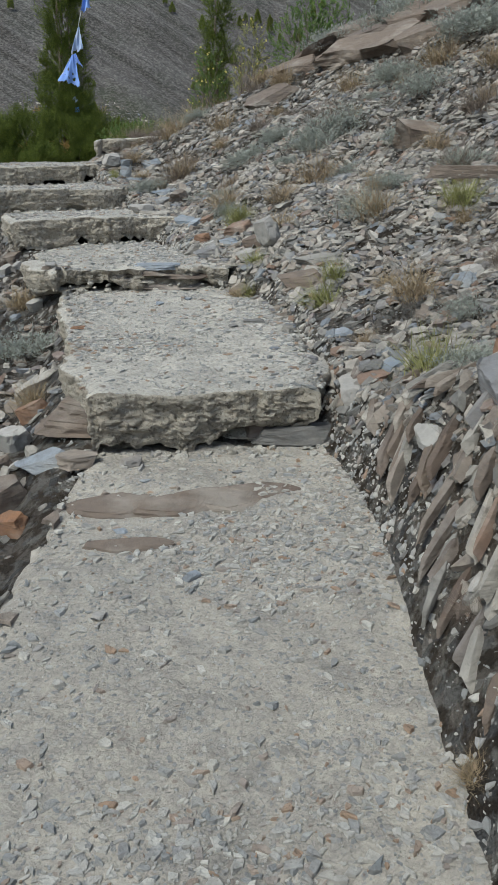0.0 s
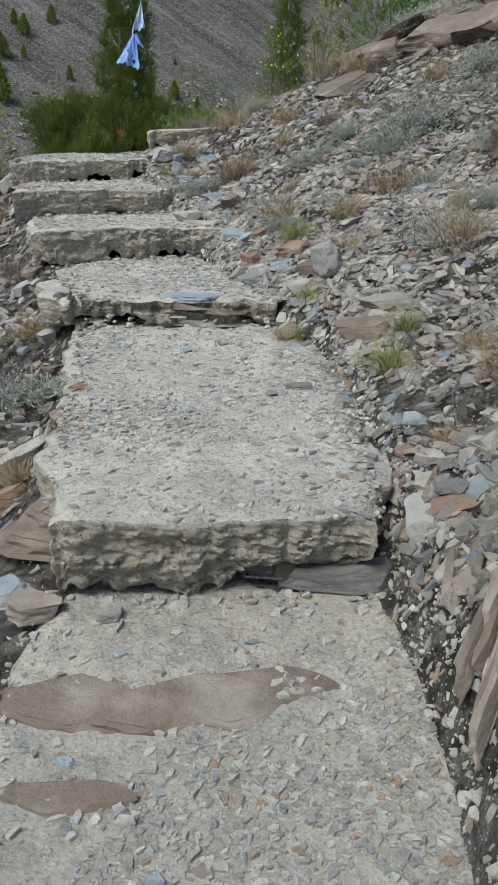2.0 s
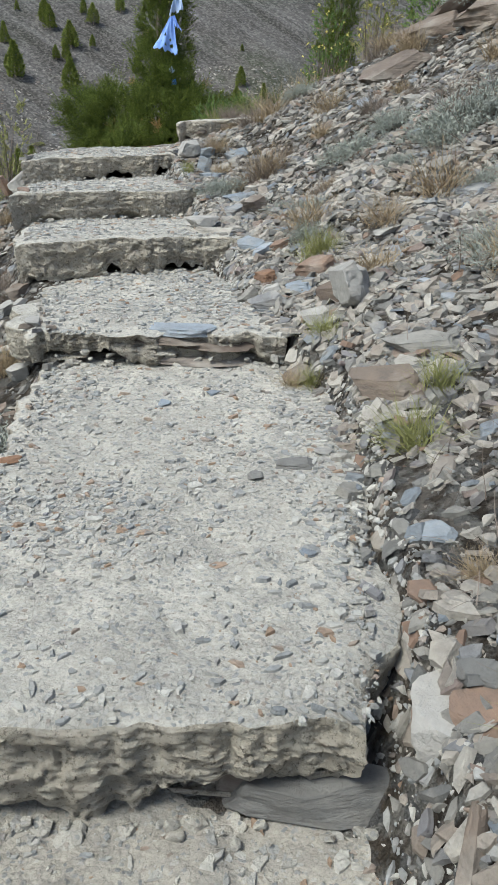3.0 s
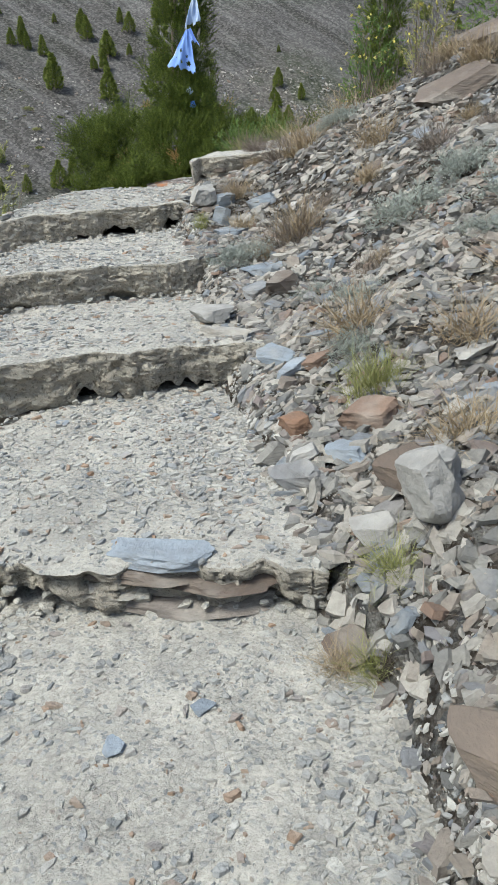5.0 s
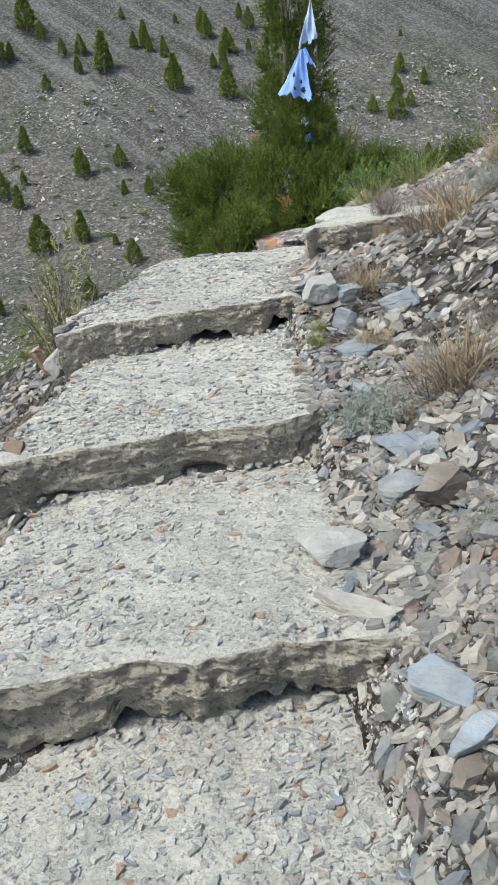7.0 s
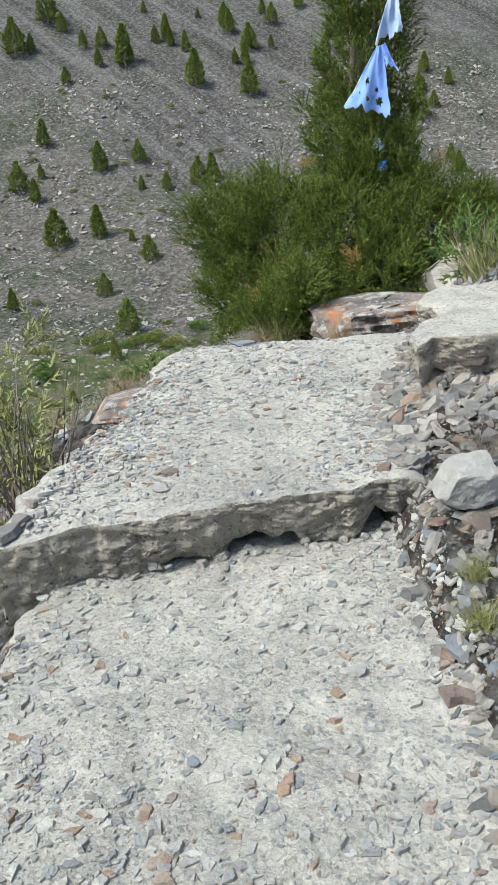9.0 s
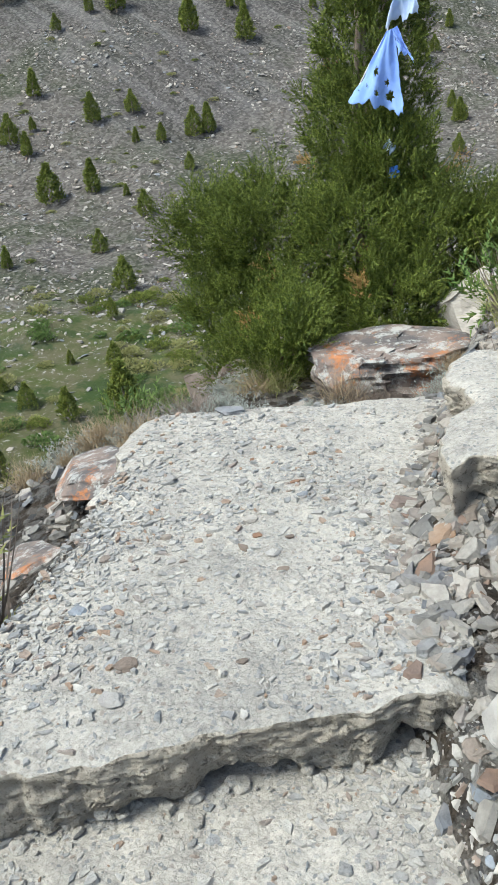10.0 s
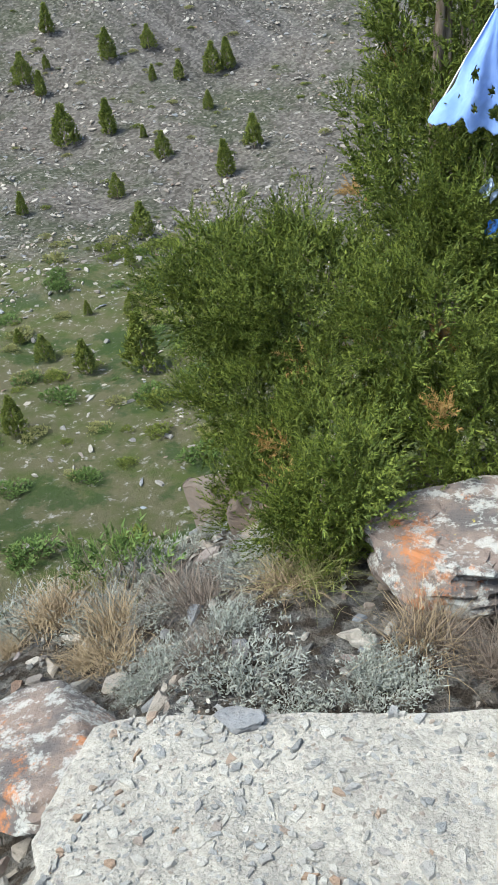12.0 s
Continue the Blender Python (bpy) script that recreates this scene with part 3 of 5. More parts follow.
# debris below the path's outer edge
lx, ly = spread(24000, -4.6, -0.5, 0.2, 11.8, 21, lambda x, y, c: ((left_of(x, y) > -0.03) | (y > 10.3)) & (left_of(x, y) < 1.8) & ((y < 10.3) | (c < 0.3)) & (c < 0.2 + 0.8 * clump(x, y)))
flakes("rubble", lx, ly, sizes_for(len(lx), 0.012, 0.07, 22, 2.2), M_SCREE, "broken shale lying below the outer edge of the steps", seed=23)
# chips on the treads
cx, cy = spread(330000, -3.0, 0.7, 0.4, 10.2, 31, lambda x, y, c: (right_of(x, y) < 0.02) & (left_of(x, y) < -0.02) & (c < (0.14 + 0.8 * clump(x, y, 1.9, 4.0) ** 1.6) * np.where(y < 2.9, 0.8, 0.85)))
flakes("stone_chips", cx, cy, sizes_for(len(cx), 0.003, 0.026, 32, 4.0), M_CHIPS, "small slate chips and grit lying on the steps", seed=33, tilt=0.15)

def chunks(name, P, sizes, material, label, seed=1, flat=0.7):
    """Many angular broken chunks in one mesh."""
    r = np.random.RandomState(seed)
    base = []
    for i in range(6):
        me = rock_mesh(900 + i, material, flat=1.0, cuts=6, sub=2, grain=0.05)
        co = np.zeros(len(me.vertices) * 3)
        me.vertices.foreach_get("co", co)
        base.append((co.reshape(-1, 3) - (0, 0, 0.35), [tuple(p.vertices) for p in me.polygons]))
        bpy.data.meshes.remove(me)
    verts, faces, n = [], [], 0
    for p, size in zip(P, sizes):
        co, fs = base[r.randint(6)]
        m = np.array(Euler((r.uniform(-0.5, 0.5), r.uniform(-0.5, 0.5), r.uniform(0, 6.3))).to_matrix())
        verts.append((co * (1, r.uniform(0.6, 1.1), flat * r.uniform(0.5, 1.2)) * size) @ m.T + p)
        faces += [tuple(i + n for i in f) for f in fs]
        n += len(co)
    return tagged(new(name, mesh_of(name, np.concatenate(verts), faces, material)), label, "stones", kind="stuff")


# broken lumps along the feet of the step fronts
lumps, lump_sizes = [], []
lr = np.random.RandomState(55)
for i in range(1, 6):
    (ax, ay, az), (bx, by, bz) = TREADS[i][1][:2]
    for j in range(70 if i != 2 else 120):
        u = lr.rand()
        px, py = ax + u * (bx - ax) + 0.02 * lr.randn(), ay + u * (by - ay) - abs(0.035 * lr.randn()) + (0.03 if i != 2 else 0.05)
        pz = float(surface(np.array([px]), np.array([py - 0.08]))[0][0])
        lumps.append((px, py, pz - 0.004 + lr.rand() ** 2 * (0.02 if i != 2 else 0.06)))
        lump_sizes.append(0.012 + 0.05 * lr.rand() ** 2.5)
chunks("broken_cement", np.array(lumps), lump_sizes, M_CEMENT, "crumbled cement lumps at the feet of the steps", 56, 0.5)

# ---- single stones ----
STONE_MESHES = {}


def stone(kind, x, y, size, turn=0.0, tip=(0, 0), name="shale_stone", label="", sink=0.15, group="", z=None, shape=None):
    mats = {"grey": M_STONE, "brown": M_BROWN, "blue": M_BLUE, "pale": M_PALE, "rust": M_RUST, "lichen": M_LICHEN}
    seed = shape if shape is not None else int(abs(x * 71 + y * 37)) % 5
    key = (kind, seed)
    if key not in STONE_MESHES:
        STONE_MESHES[key] = rock_mesh(seed + 3, mats[kind], flat=1.0, cuts=6 + seed % 4, sub=4, grain=0.03, layers=0 if kind in ("pale", "lichen") else 4)
    m = lie(x, y, turn, size, sink, 0.7, tip)
    if z is not None:
        m.translation.z = z
    return thing(name, STONE_MESHES[key], m, label, "stone", group)


G = "stones along the path"
stone("blue", 0.98, 3.77, (0.20, 0.15, 0.035), 20, (38, 0), label="flat blue-grey slate propped on the scree", group=G)
stone("pale", 0.15, 5.07, (0.17, 0.13, 0.17), 10, label="pale block of banded stone on the scree", group=G)
stone("rust", 0.10, 5.32, (0.16, 0.12, 0.10), 40, label="rust-brown stone behind a pale block", group=G)
stone("grey", 0.37, 4.64, (0.26, 0.16, 0.05), 12, label="flat pale grey shale slab lying on scree", group=G)
stone("brown", 0.27, 4.42, (0.28, 0.20, 0.08), 5, label="flat brown shale slab beside a grass tuft", group=G)
stone("rust", 0.80, 2.46, (0.11, 0.11, 0.11), 10, label="rust-stained stone at the edge of the bank", group=G)
stone("grey", 0.76, 2.28, (0.16, 0.30, 0.20), 14, (0, -10), sink=0.45, label="large grey shale rock leaning on the bank", group=G, shape=4)
stone("blue", 0.58, 2.62, (0.05, 0.26, 0.19), 12, (0, -52), z=0.27, label="smooth pale blue slate leaning on the bank", group=G, shape=1)
stone("pale", 0.51, 3.12, (0.30, 0.26, 0.16), 16, z=0.25, label="broken cement block at the end of a step", group=G, shape=1)
stone("rust", -0.82, 2.62, (0.13, 0.12, 0.10), 30, label="orange-stained stone below the landing's edge", group=G)
stone("blue", -0.80, 2.95, (0.24, 0.15, 0.05), 35, label="flat blue-grey slate below the landing's edge", group=G)
stone("grey", -0.62, 2.80, (0.17, 0.16, 0.06), 15, label="flat grey slate beside the landing", group=G)
stone("grey", -0.43, 2.80, (0.09, 0.07, 0.05), 25, sink=0.3, label="pale stone lying under the broken step", group=G)
stone("pale", -0.98, 3.26, (0.15, 0.13, 0.10), 5, label="pale stone below the outer edge", group=G)
stone("brown", -0.93, 2.80, (0.22, 0.18, 0.14), 50, label="brown shale rock below the landing", group=G)
stone("brown", -1.02, 3.05, (0.20, 0.15, 0.07), 80, label="brown shale rock below the landing", group=G)
stone("rust", -0.97, 3.55, (0.09, 0.16, 0.10), 5, label="rust-brown stone against the side of a step", group=G)
stone("grey", -1.03, 3.9, (0.11, 0.24, 0.09), 8, label="dark shale packed under the side of a step", group=G)
stone("brown", 1.18, 6.25, (0.42, 0.30, 0.30), 30, (0, 35), sink=0.4, label="flaky brown outcrop tilted on the hillside", group=G, shape=2)
stone("grey", 0.48, 3.05, (0.15, 0.10, 0.03), 30, label="dark slate flake beside a step", group=G)
stone("blue", 0.56, 3.12, (0.13, 0.09, 0.03), 70, label="dark blue slate flake beside a step", group=G)
stone("blue", 0.26, 5.62, (0.16, 0.14, 0.03), 10, (20, 0), label="flat blue slate on the scree", group=G)
stone("grey", 0.65, 6.31, (0.26, 0.18, 0.06), 40, label="flat grey slab on the scree", group=G)
stone("rust", -0.30, 5.72, (0.13, 0.10, 0.08), 20, label="pale and orange stone beside a step", group=G)
stone("grey", -0.37, 5.63, (0.11, 0.09, 0.07), 65, sink=0.05, label="dark wedge of slate on a step", group=G)
stone("grey", -0.27, 5.46, (0.22, 0.12, 0.06), 10, sink=0.05, label="flat dark slate on the edge of a step", group=G)
stone("grey", -0.05, 5.66, (0.20, 0.15, 0.08), 30, label="grey shale block on the scree", group=G)
stone("brown", 0.08, 5.35, (0.22, 0.18, 0.12), 15, label="brown shale slab beside the steps", group=G)
stone("brown", -0.05, 4.86, (0.16, 0.12, 0.05), 5, label="brown-grey shale slab under a grass tuft", group=G)
stone("pale", 0.15, 5.15, (0.16, 0.14, 0.14), 35, label="large pale stone half sunk in scree", group=G)
stone("blue", -0.46, 6.25, (0.20, 0.12, 0.06), 25, (10, 15), label="dark blue slate at the corner of a step", group=G)
stone("blue", -0.38, 6.12, (0.07, 0.16, 0.05), -10, label="narrow blue slate at the corner of a step", group=G)
stone("pale", -0.84, 6.70, (0.23, 0.16, 0.065), -6, sink=0.02, label="thick pale slab with a brown broken end", group=G, shape=1)
stone("grey", -0.72, 6.45, (0.26, 0.08, 0.05), -25, sink=0.2, label="long shale sliver lying on a step", group=G)
stone("grey", -0.70, 7.05, (0.18, 0.14, 0.06), 30, label="grey shale slab beside the steps", group=G)
stone("blue", -0.72, 7.26, (0.26, 0.16, 0.05), 12, label="pale blue flat slab beside the steps", group=G)
stone("brown", -0.58, 6.98, (0.18, 0.15, 0.10), 50, label="brown shale block beside the steps", group=G)
stone("blue", -1.08, 8.12, (0.26, 0.20, 0.10), 30, sink=0.3, label="bluish white weathered rock beside the steps", group=G, shape=1)
stone("blue", -0.94, 8.42, (0.20, 0.18, 0.09), 80, sink=0.3, label="bluish white weathered rock beside the steps", group=G, shape=3)
stone("blue", -1.22, 8.60, (0.16, 0.14, 0.10), 10, label="pale blue stone beside the top step", group=G)
stone("pale", -1.36, 8.58, (0.18, 0.17, 0.13), 40, sink=0.0, label="rounded white stone at the corner of the top step", group=G, shape=0)
stone("blue", -1.22, 8.36, (0.05, 0.13, 0.24), 15, (0, 6), sink=0.35, label="upright blue-grey slate beside the steps", group=G, shape=2)
stone("blue", -0.56, 5.0, (0.32, 0.15, 0.045), -4, z=0.585, label="pale slate slab set in a broken step", group=G, shape=3)
stone("grey", 0.02, 4.02, (0.13, 0.09, 0.02), 20, label="flat slate lying on a step", group=G)
stone("rust", -0.83, 3.95, (0.07, 0.05, 0.012), 10, label="orange slate chip on a step", group=G)
stone("rust", -2.80, 8.30, (0.08, 0.09, 0.20), 10, sink=0.0, z=0.86, label="orange upright stone by the top step", group=G)
stone("pale", -2.62, 8.22, (0.14, 0.22, 0.12), 20, z=0.90, label="pale rough stone under the top step", group=G)
stone("lichen", -3.22, 10.02, (0.46, 0.66, 0.12), -28, (0, -8), z=0.76, label="dark flat rock with yellow and orange lichen", group=G, shape=2)
stone("lichen", -3.28, 9.45, (0.3, 0.45, 0.08), -20, sink=0.5, label="dark flat rock with orange lichen", group=G, shape=3)
stone("grey", -2.58, 9.99, (0.13, 0.07, 0.03), 4, sink=0.0, label="flat dark stone on the end of the top step", group=G)
stone("brown", -3.06, 11.35, (0.30, 0.26, 0.27), 25, sink=0.25, label="square brown rock on the slope beside a juniper", group=G, shape=4)
stone("brown", -3.42, 11.62, (0.32, 0.28, 0.36), 60, sink=0.2, label="jagged brown rock on the slope beside a juniper", group=G, shape=2)
stone("grey", -1.72, 11.45, (0.75, 0.5, 0.36), 20, sink=0.4, label="smooth grey rock slab under the junipers", group=G, shape=3)
boulder = thing("boulder", rock_mesh(41, M_LICHEN, flat=0.8, cuts=11, sub=5, grain=0.075), lie(-2.12, 10.97, 75, (0.80, 0.84, 0.48), 0.40, 0.3), "grey boulder blotched with orange and white lichen", "boulder")
# the red slate bed across the landing and the shale layers under the first step
for x, y, sx, sy, turn in ((-0.38, 2.53, 0.46, 0.26, 4), (-0.02, 2.56, 0.44, 0.25, -3), (-0.20, 2.51, 0.40, 0.22, 8), (-0.36, 2.22, 0.30, 0.12, -6)):
    stone("brown", x, y, (sx, sy, 0.05), turn, sink=0.62, label="reddish slate bed worn flush with the landing", name="slate_bed", group="slate beds", shape=2)
for x, y, z, sx, sy, turn in ((-0.62, 3.20, 0.17, 0.44, 0.30, 6), (-0.25, 3.24, 0.16, 0.5, 0.26, -4), (0.12, 3.20, 0.20, 0.42, 0.24, 8), (-0.60, 3.24, 0.22, 0.36, 0.28, -8), (0.20, 3.04, 0.16, 0.34, 0.12, 3), (0.04, 3.06, 0.17, 0.14, 0.14, 30)):
    stone("brown" if x < 0.1 else "grey", x, y, (sx, sy, 0.08), turn, z=z, label="thin shale layer under the broken step", name="slate_layer", group="slate layers", shape=int(abs(x * 10)) % 4)
for x, y, z, sx, sy, turn in ((-0.50, 5.02, 0.475, 0.56, 0.22, -2), (-0.66, 5.02, 0.515, 0.34, 0.22, 8), (-0.40, 5.03, 0.535, 0.36, 0.2, -6), (-0.56, 5.02, 0.555, 0.44, 0.2, 3)):
    stone("grey" if sx < 0.35 or sx > 0.5 else "brown", x, y, (sx, sy, 0.035), turn, z=z, label="brown shale layers in the broken step", name="slate_layer", group="slate layers", shape=2)
# rock beds in the cut bank beside the landing
bank = random.Random(23)
for i in range(90):
    y = 0.95 + 1.95 * (i + bank.random()) / 90
    d = bank.uniform(-0.02, 0.30)
    x = 0.50 + d - 0.10 * max(0.0, y - 2.4)
    stone(bank.choice(["brown", "brown", "grey"]), x, y, (bank.uniform(0.02, 0.045), bank.uniform(0.16, 0.36), bank.uniform(0.03, 0.06)), bank.uniform(34, 54) + 14 * max(0.0, y - 2.2), (0, bank.uniform(-14, 12)), sink=0.45, label="tilted brown shale bed in the cut bank", name="shale_bed", group="shale beds in the bank", shape=i % 5)
# the ledge that crops out high on the hillside
for i, (x, y, sx, sy, sz) in enumerate(((1.05, 8.55, 0.75, 0.5, 0.16), (0.72, 9.2, 0.6, 0.5, 0.15), (1.32, 8.3, 0.7, 0.45, 0.18), (1.58, 7.95, 0.6, 0.4, 0.20), (0.85, 8.6, 0.5, 0.4, 0.12), (0.5, 9.0, 0.5, 0.4, 0.12), (1.62, 8.7, 0.8, 0.5, 0.2), (1.25, 8.75, 0.7, 0.5, 0.14), (0.2, 8.6, 0.55, 0.3, 0.1), (0.35, 9.9, 0.6, 0.4, 0.16), (1.15, 9.2, 0.8, 0.5, 0.22), (1.9, 8.2, 0.7, 0.5, 0.24))):
    stone("brown", x, y, (sx, sy, sz), 20 + 17 * i % 50, (6, 0), sink=0.1, label="layered brown shale ledge on the hillside", name="rock_ledge", group="rock ledges", shape=i % 5)
# many more loose stones, alike
loose = random.Random(77)
for i in range(190):
    y = loose.uniform(0.9, 9.3)
    v = 0.02 + 2.0 * loose.random() ** 1.6
    x = float(np.interp(y, EDGE_Y, RIGHT_X)) + v
    w = 0.05 + 0.11 * loose.random() ** 2
    stone(loose.choice(["grey", "grey", "grey", "brown", "pale", "blue", "grey", "rust"] if i % 9 == 0 else ["grey", "grey", "brown", "pale", "blue"]), x, y, (w, w * loose.uniform(0.5, 0.9), w * loose.uniform(0.12, 0.4)), loose.uniform(0, 360), (loose.uniform(-16, 16), loose.uniform(-16, 16)), label="flat shale stone lying on the scree slope", group="loose shale stones", shape=i % 5)
for i in range(60):
    y = loose.uniform(1.2, 9.8)
    x = float(np.interp(y, EDGE_Y, LEFT_X)) - 0.05 - 0.7 * loose.random() ** 1.5
    w = 0.06 + 0.12 * loose.random() ** 2
    stone(loose.choice(["grey", "brown", "brown", "pale"]), x, y, (w, w * loose.uniform(0.5, 0.9), w * loose.uniform(0.3, 0.6)), loose.uniform(0, 360), (loose.uniform(-16, 16), loose.uniform(-16, 16)), label="shale stone below the outer edge of the path", group="loose shale stones", shape=i % 5)
for i in range(70):
    k = loose.choice([0, 1, 2, 3, 4, 5, 5, 5])
    c = TREADS[k][1]
    u, v = loose.uniform(0.08, 0.92), loose.uniform(0.08, 0.8) if k else loose.uniform(0.65, 0.9)
    x = (1 - v) * ((1 - u) * c[0][0] + u * c[1][0]) + v * ((1 - u) * c[3][0] + u * c[2][0])
    y = (1 - v) * ((1 - u) * c[0][1] + u * c[1][1]) + v * ((1 - u) * c[3][1] + u * c[2][1])
    w = 0.03 + 0.035 * loose.random() ** 2
    stone(loose.choice(["grey", "grey", "blue", "pale", "brown"] if i % 12 else ["rust"]), x, y, (w, w * loose.uniform(0.5, 0.9), w * 0.22), loose.uniform(0, 360), sink=0.1, name="slate_chip", label="slate chip lying on a step", group="slate chips", shape=i % 5)

# ---- the stone wall beside the top step ----
wall = new("retaining_wall")
wall.location = (-1.55, 9.3, 1.17)
tagged(wall, "low dry-stone wall capped with rough cement", "wall")
cap_top, cap_rim = tread_mesh([(-1.62, 9.24, 1.42), (-0.75, 9.52, 1.46), (-0.9, 10.3, 1.45), (-1.70, 10.05, 1.42)], 0.13, 0.03, M_CEMENT, 40.0)
cap = part("cap", cap_top, wall, "rough pale cement cap", Matrix.Translation((1.55, -9.3, -1.17)))
part("cap_edge", cap_rim, wall, "broken mortar edge", Matrix.Translation((1.55, -9.3, -1.17)))
wr = random.Random(5)
WALL_STONES = [rock_mesh(60 + i, M_BROWN if i % 2 else M_STONE, flat=1.0, cuts=8, sub=3, grain=0.03, layers=4) for i in range(4)]
for course in range(3):
    u = 0.0
    while u < 0.95:
        w = wr.uniform(0.14, 0.28)
        part("stone", WALL_STONES[wr.randrange(4)], wall, "", Matrix.Translation((0.03 + u + w / 2 - 0.04 * course, 0.11 + 0.32 * u, 0.10 * course - 0.06)) @ pose(0, 0, 0, 0, 0, 18 + wr.uniform(-6, 6)) @ Matrix.Diagonal((w * 1.15, 0.24, 0.125, 1)))
        u += w
    u = 0.15
    while u < 0.9:
        w = wr.uniform(0.14, 0.26)
        part("stone", WALL_STONES[wr.randrange(4)], wall, "", Matrix.Translation((0.06 - 0.05 * u, u + w / 2, 0.10 * course - 0.06)) @ pose(0, 0, 0, 0, 0, 92 + wr.uniform(-6, 6)) @ Matrix.Diagonal((w * 1.15, 0.22, 0.125, 1)))
        u += w


# ---- plants ----
def spikes(P, D, L, W):
    """Thin three-sided needles from P along D."""
    P, D, L, W = np.asarray(P, float), np.asarray(D, float), np.asarray(L, float), np.asarray(W, float)
    D = D / np.linalg.norm(D, axis=1)[:, None]
    ref = np.where(np.abs(D[:, 2:]) > 0.9, np.array([[1.0, 0, 0]]), np.array([[0, 0, 1.0]]))
    U = np.cross(D, ref)
    U /= np.linalg.norm(U, axis=1)[:, None]
    V = np.cross(D, U)
    ring = [P + (math.cos(a) * U + math.sin(a) * V) * W[:, None] for a in (0, 2.1, 4.2)]
    verts = np.stack([*ring, P + D * L[:, None]], 1).reshape(-1, 3)
    o = np.arange(len(P))[:, None, None] * 4
    f = np.array([[0, 1, 3], [1, 2, 3], [2, 0, 3]])
    return verts, (o + f[None]).reshape(-1, 3)


def blades(P, D, L, W, droop, seed=0):
    """Curved grass blades and stalks, three joints each."""
    r = np.random.RandomState(seed)
    P, D = np.asarray(P, float), np.asarray(D, float)
    D = D / np.linalg.norm(D, axis=1)[:, None]
    a = r.rand(len(P)) * 6.283
    U = np.stack([np.cos(a), np.sin(a), np.zeros(len(P))], 1)
    rows, here, way = [], P.copy(), D.copy()
    for j in range(5):
        w = (W * (1 - j / 4.3))[:, None]
        rows += [here - U * w, here + U * w]
        here = here + way * (L / 4)[:, None]
        way = way + np.array([[0, 0, -1.0]]) * droop[:, None] + 0.10 * r.randn(*way.shape)
        way /= np.linalg.norm(way, axis=1)[:, None]
    verts = np.stack(rows, 1).reshape(-1, 3)
    o = np.arange(len(P))[:, None, None] * 10
    f = np.array([[2 * j, 2 * j + 1, 2 * j + 3, 2 * j + 2] for j in range(4)])
    return verts, (o + f[None]).reshape(-1, 4)


def domes(n, r, spread_=1.0, up=0.25):
    a, u = r.rand(n) * 2 * math.pi, r.rand(n) ** 0.7
    e = np.arcsin(np.clip(up + (1 - up) * r.rand(n), -1, 1))
    return np.stack([np.cos(a) * np.cos(e) * spread_, np.sin(a) * np.cos(e) * spread_, np.sin(e)], 1)


def shrub_meshes(seed, leafy=1.0):
    """A sage shrub 1 wide: twigs and small grey leaves."""
    r = np.random.RandomState(seed)
    n = 150
    D = domes(n, r, 1.0, 0.12)
    L = (0.36 + 0.2 * r.rand(n))
    lump = 0.8 + 0.35 * fbm(D[:, 0] * 2 + seed, D[:, 1] * 2, D[:, 2] * 2, 2)
    L = L * lump
    P = np.stack([0.16 * r.randn(n), 0.16 * r.randn(n), -0.06 + 0 * L], 1)
    tv, tf = blades(P, D, L * 1.15, np.full(n, 0.007), np.full(n, 0.03), seed)
    k = int(20 * leafy)
    t = 0.45 + 0.62 * r.rand(n, k)
    Q = P[:, None] + D[:, None] * (L[:, None] * t)[..., None] + 0.035 * r.randn(n, k, 3)
    E = D[:, None] * 0.8 + 0.8 * r.randn(n, k, 3) + np.array([0, 0, 0.4])
    Q, E = Q.reshape(-1, 3), E.reshape(-1, 3)
    lv, lf = spikes(Q, E, 0.035 + 0.035 * r.rand(len(Q)), np.full(len(Q), 0.0085))
    return mesh_of("woody_base", tv, tf, M_TWIG), mesh_of("leaves", lv, lf, M_SAGE)


def tuft_mesh(seed, material, n=230, lean=0.75, droop=0.22, name="grass_tuft", width=0.006):
    r = np.random.RandomState(seed)
    D = np.stack([lean * r.randn(n), lean * r.randn(n), 0.9 + 0.4 * r.rand(n)], 1)
    P = np.stack([0.13 * r.randn(n), 0.13 * r.randn(n), np.full(n, -0.03)], 1)
    v, f = blades(P, D, 0.42 + 0.35 * r.rand(n), np.full(n, width), droop * (0.4 + r.rand(n)), seed)
    return mesh_of(name, v, f, material)


def foot(x, y, size, turn, squash=1.0, dz=0.0):
    z, w = surface(np.array([x]), np.array([y]))
    up = Vector((0, 0, 1)).lerp(normal_at(x, y, 0.2), 0.5).normalized()
    return Matrix.Translation((x, y, float(z[0]) + dz)) @ up.to_track_quat("Z", "Y").to_matrix().to_4x4() @ pose(0, 0, 0, 0, 0, turn) @ Matrix.Diagonal((size, size, size * squash, 1))


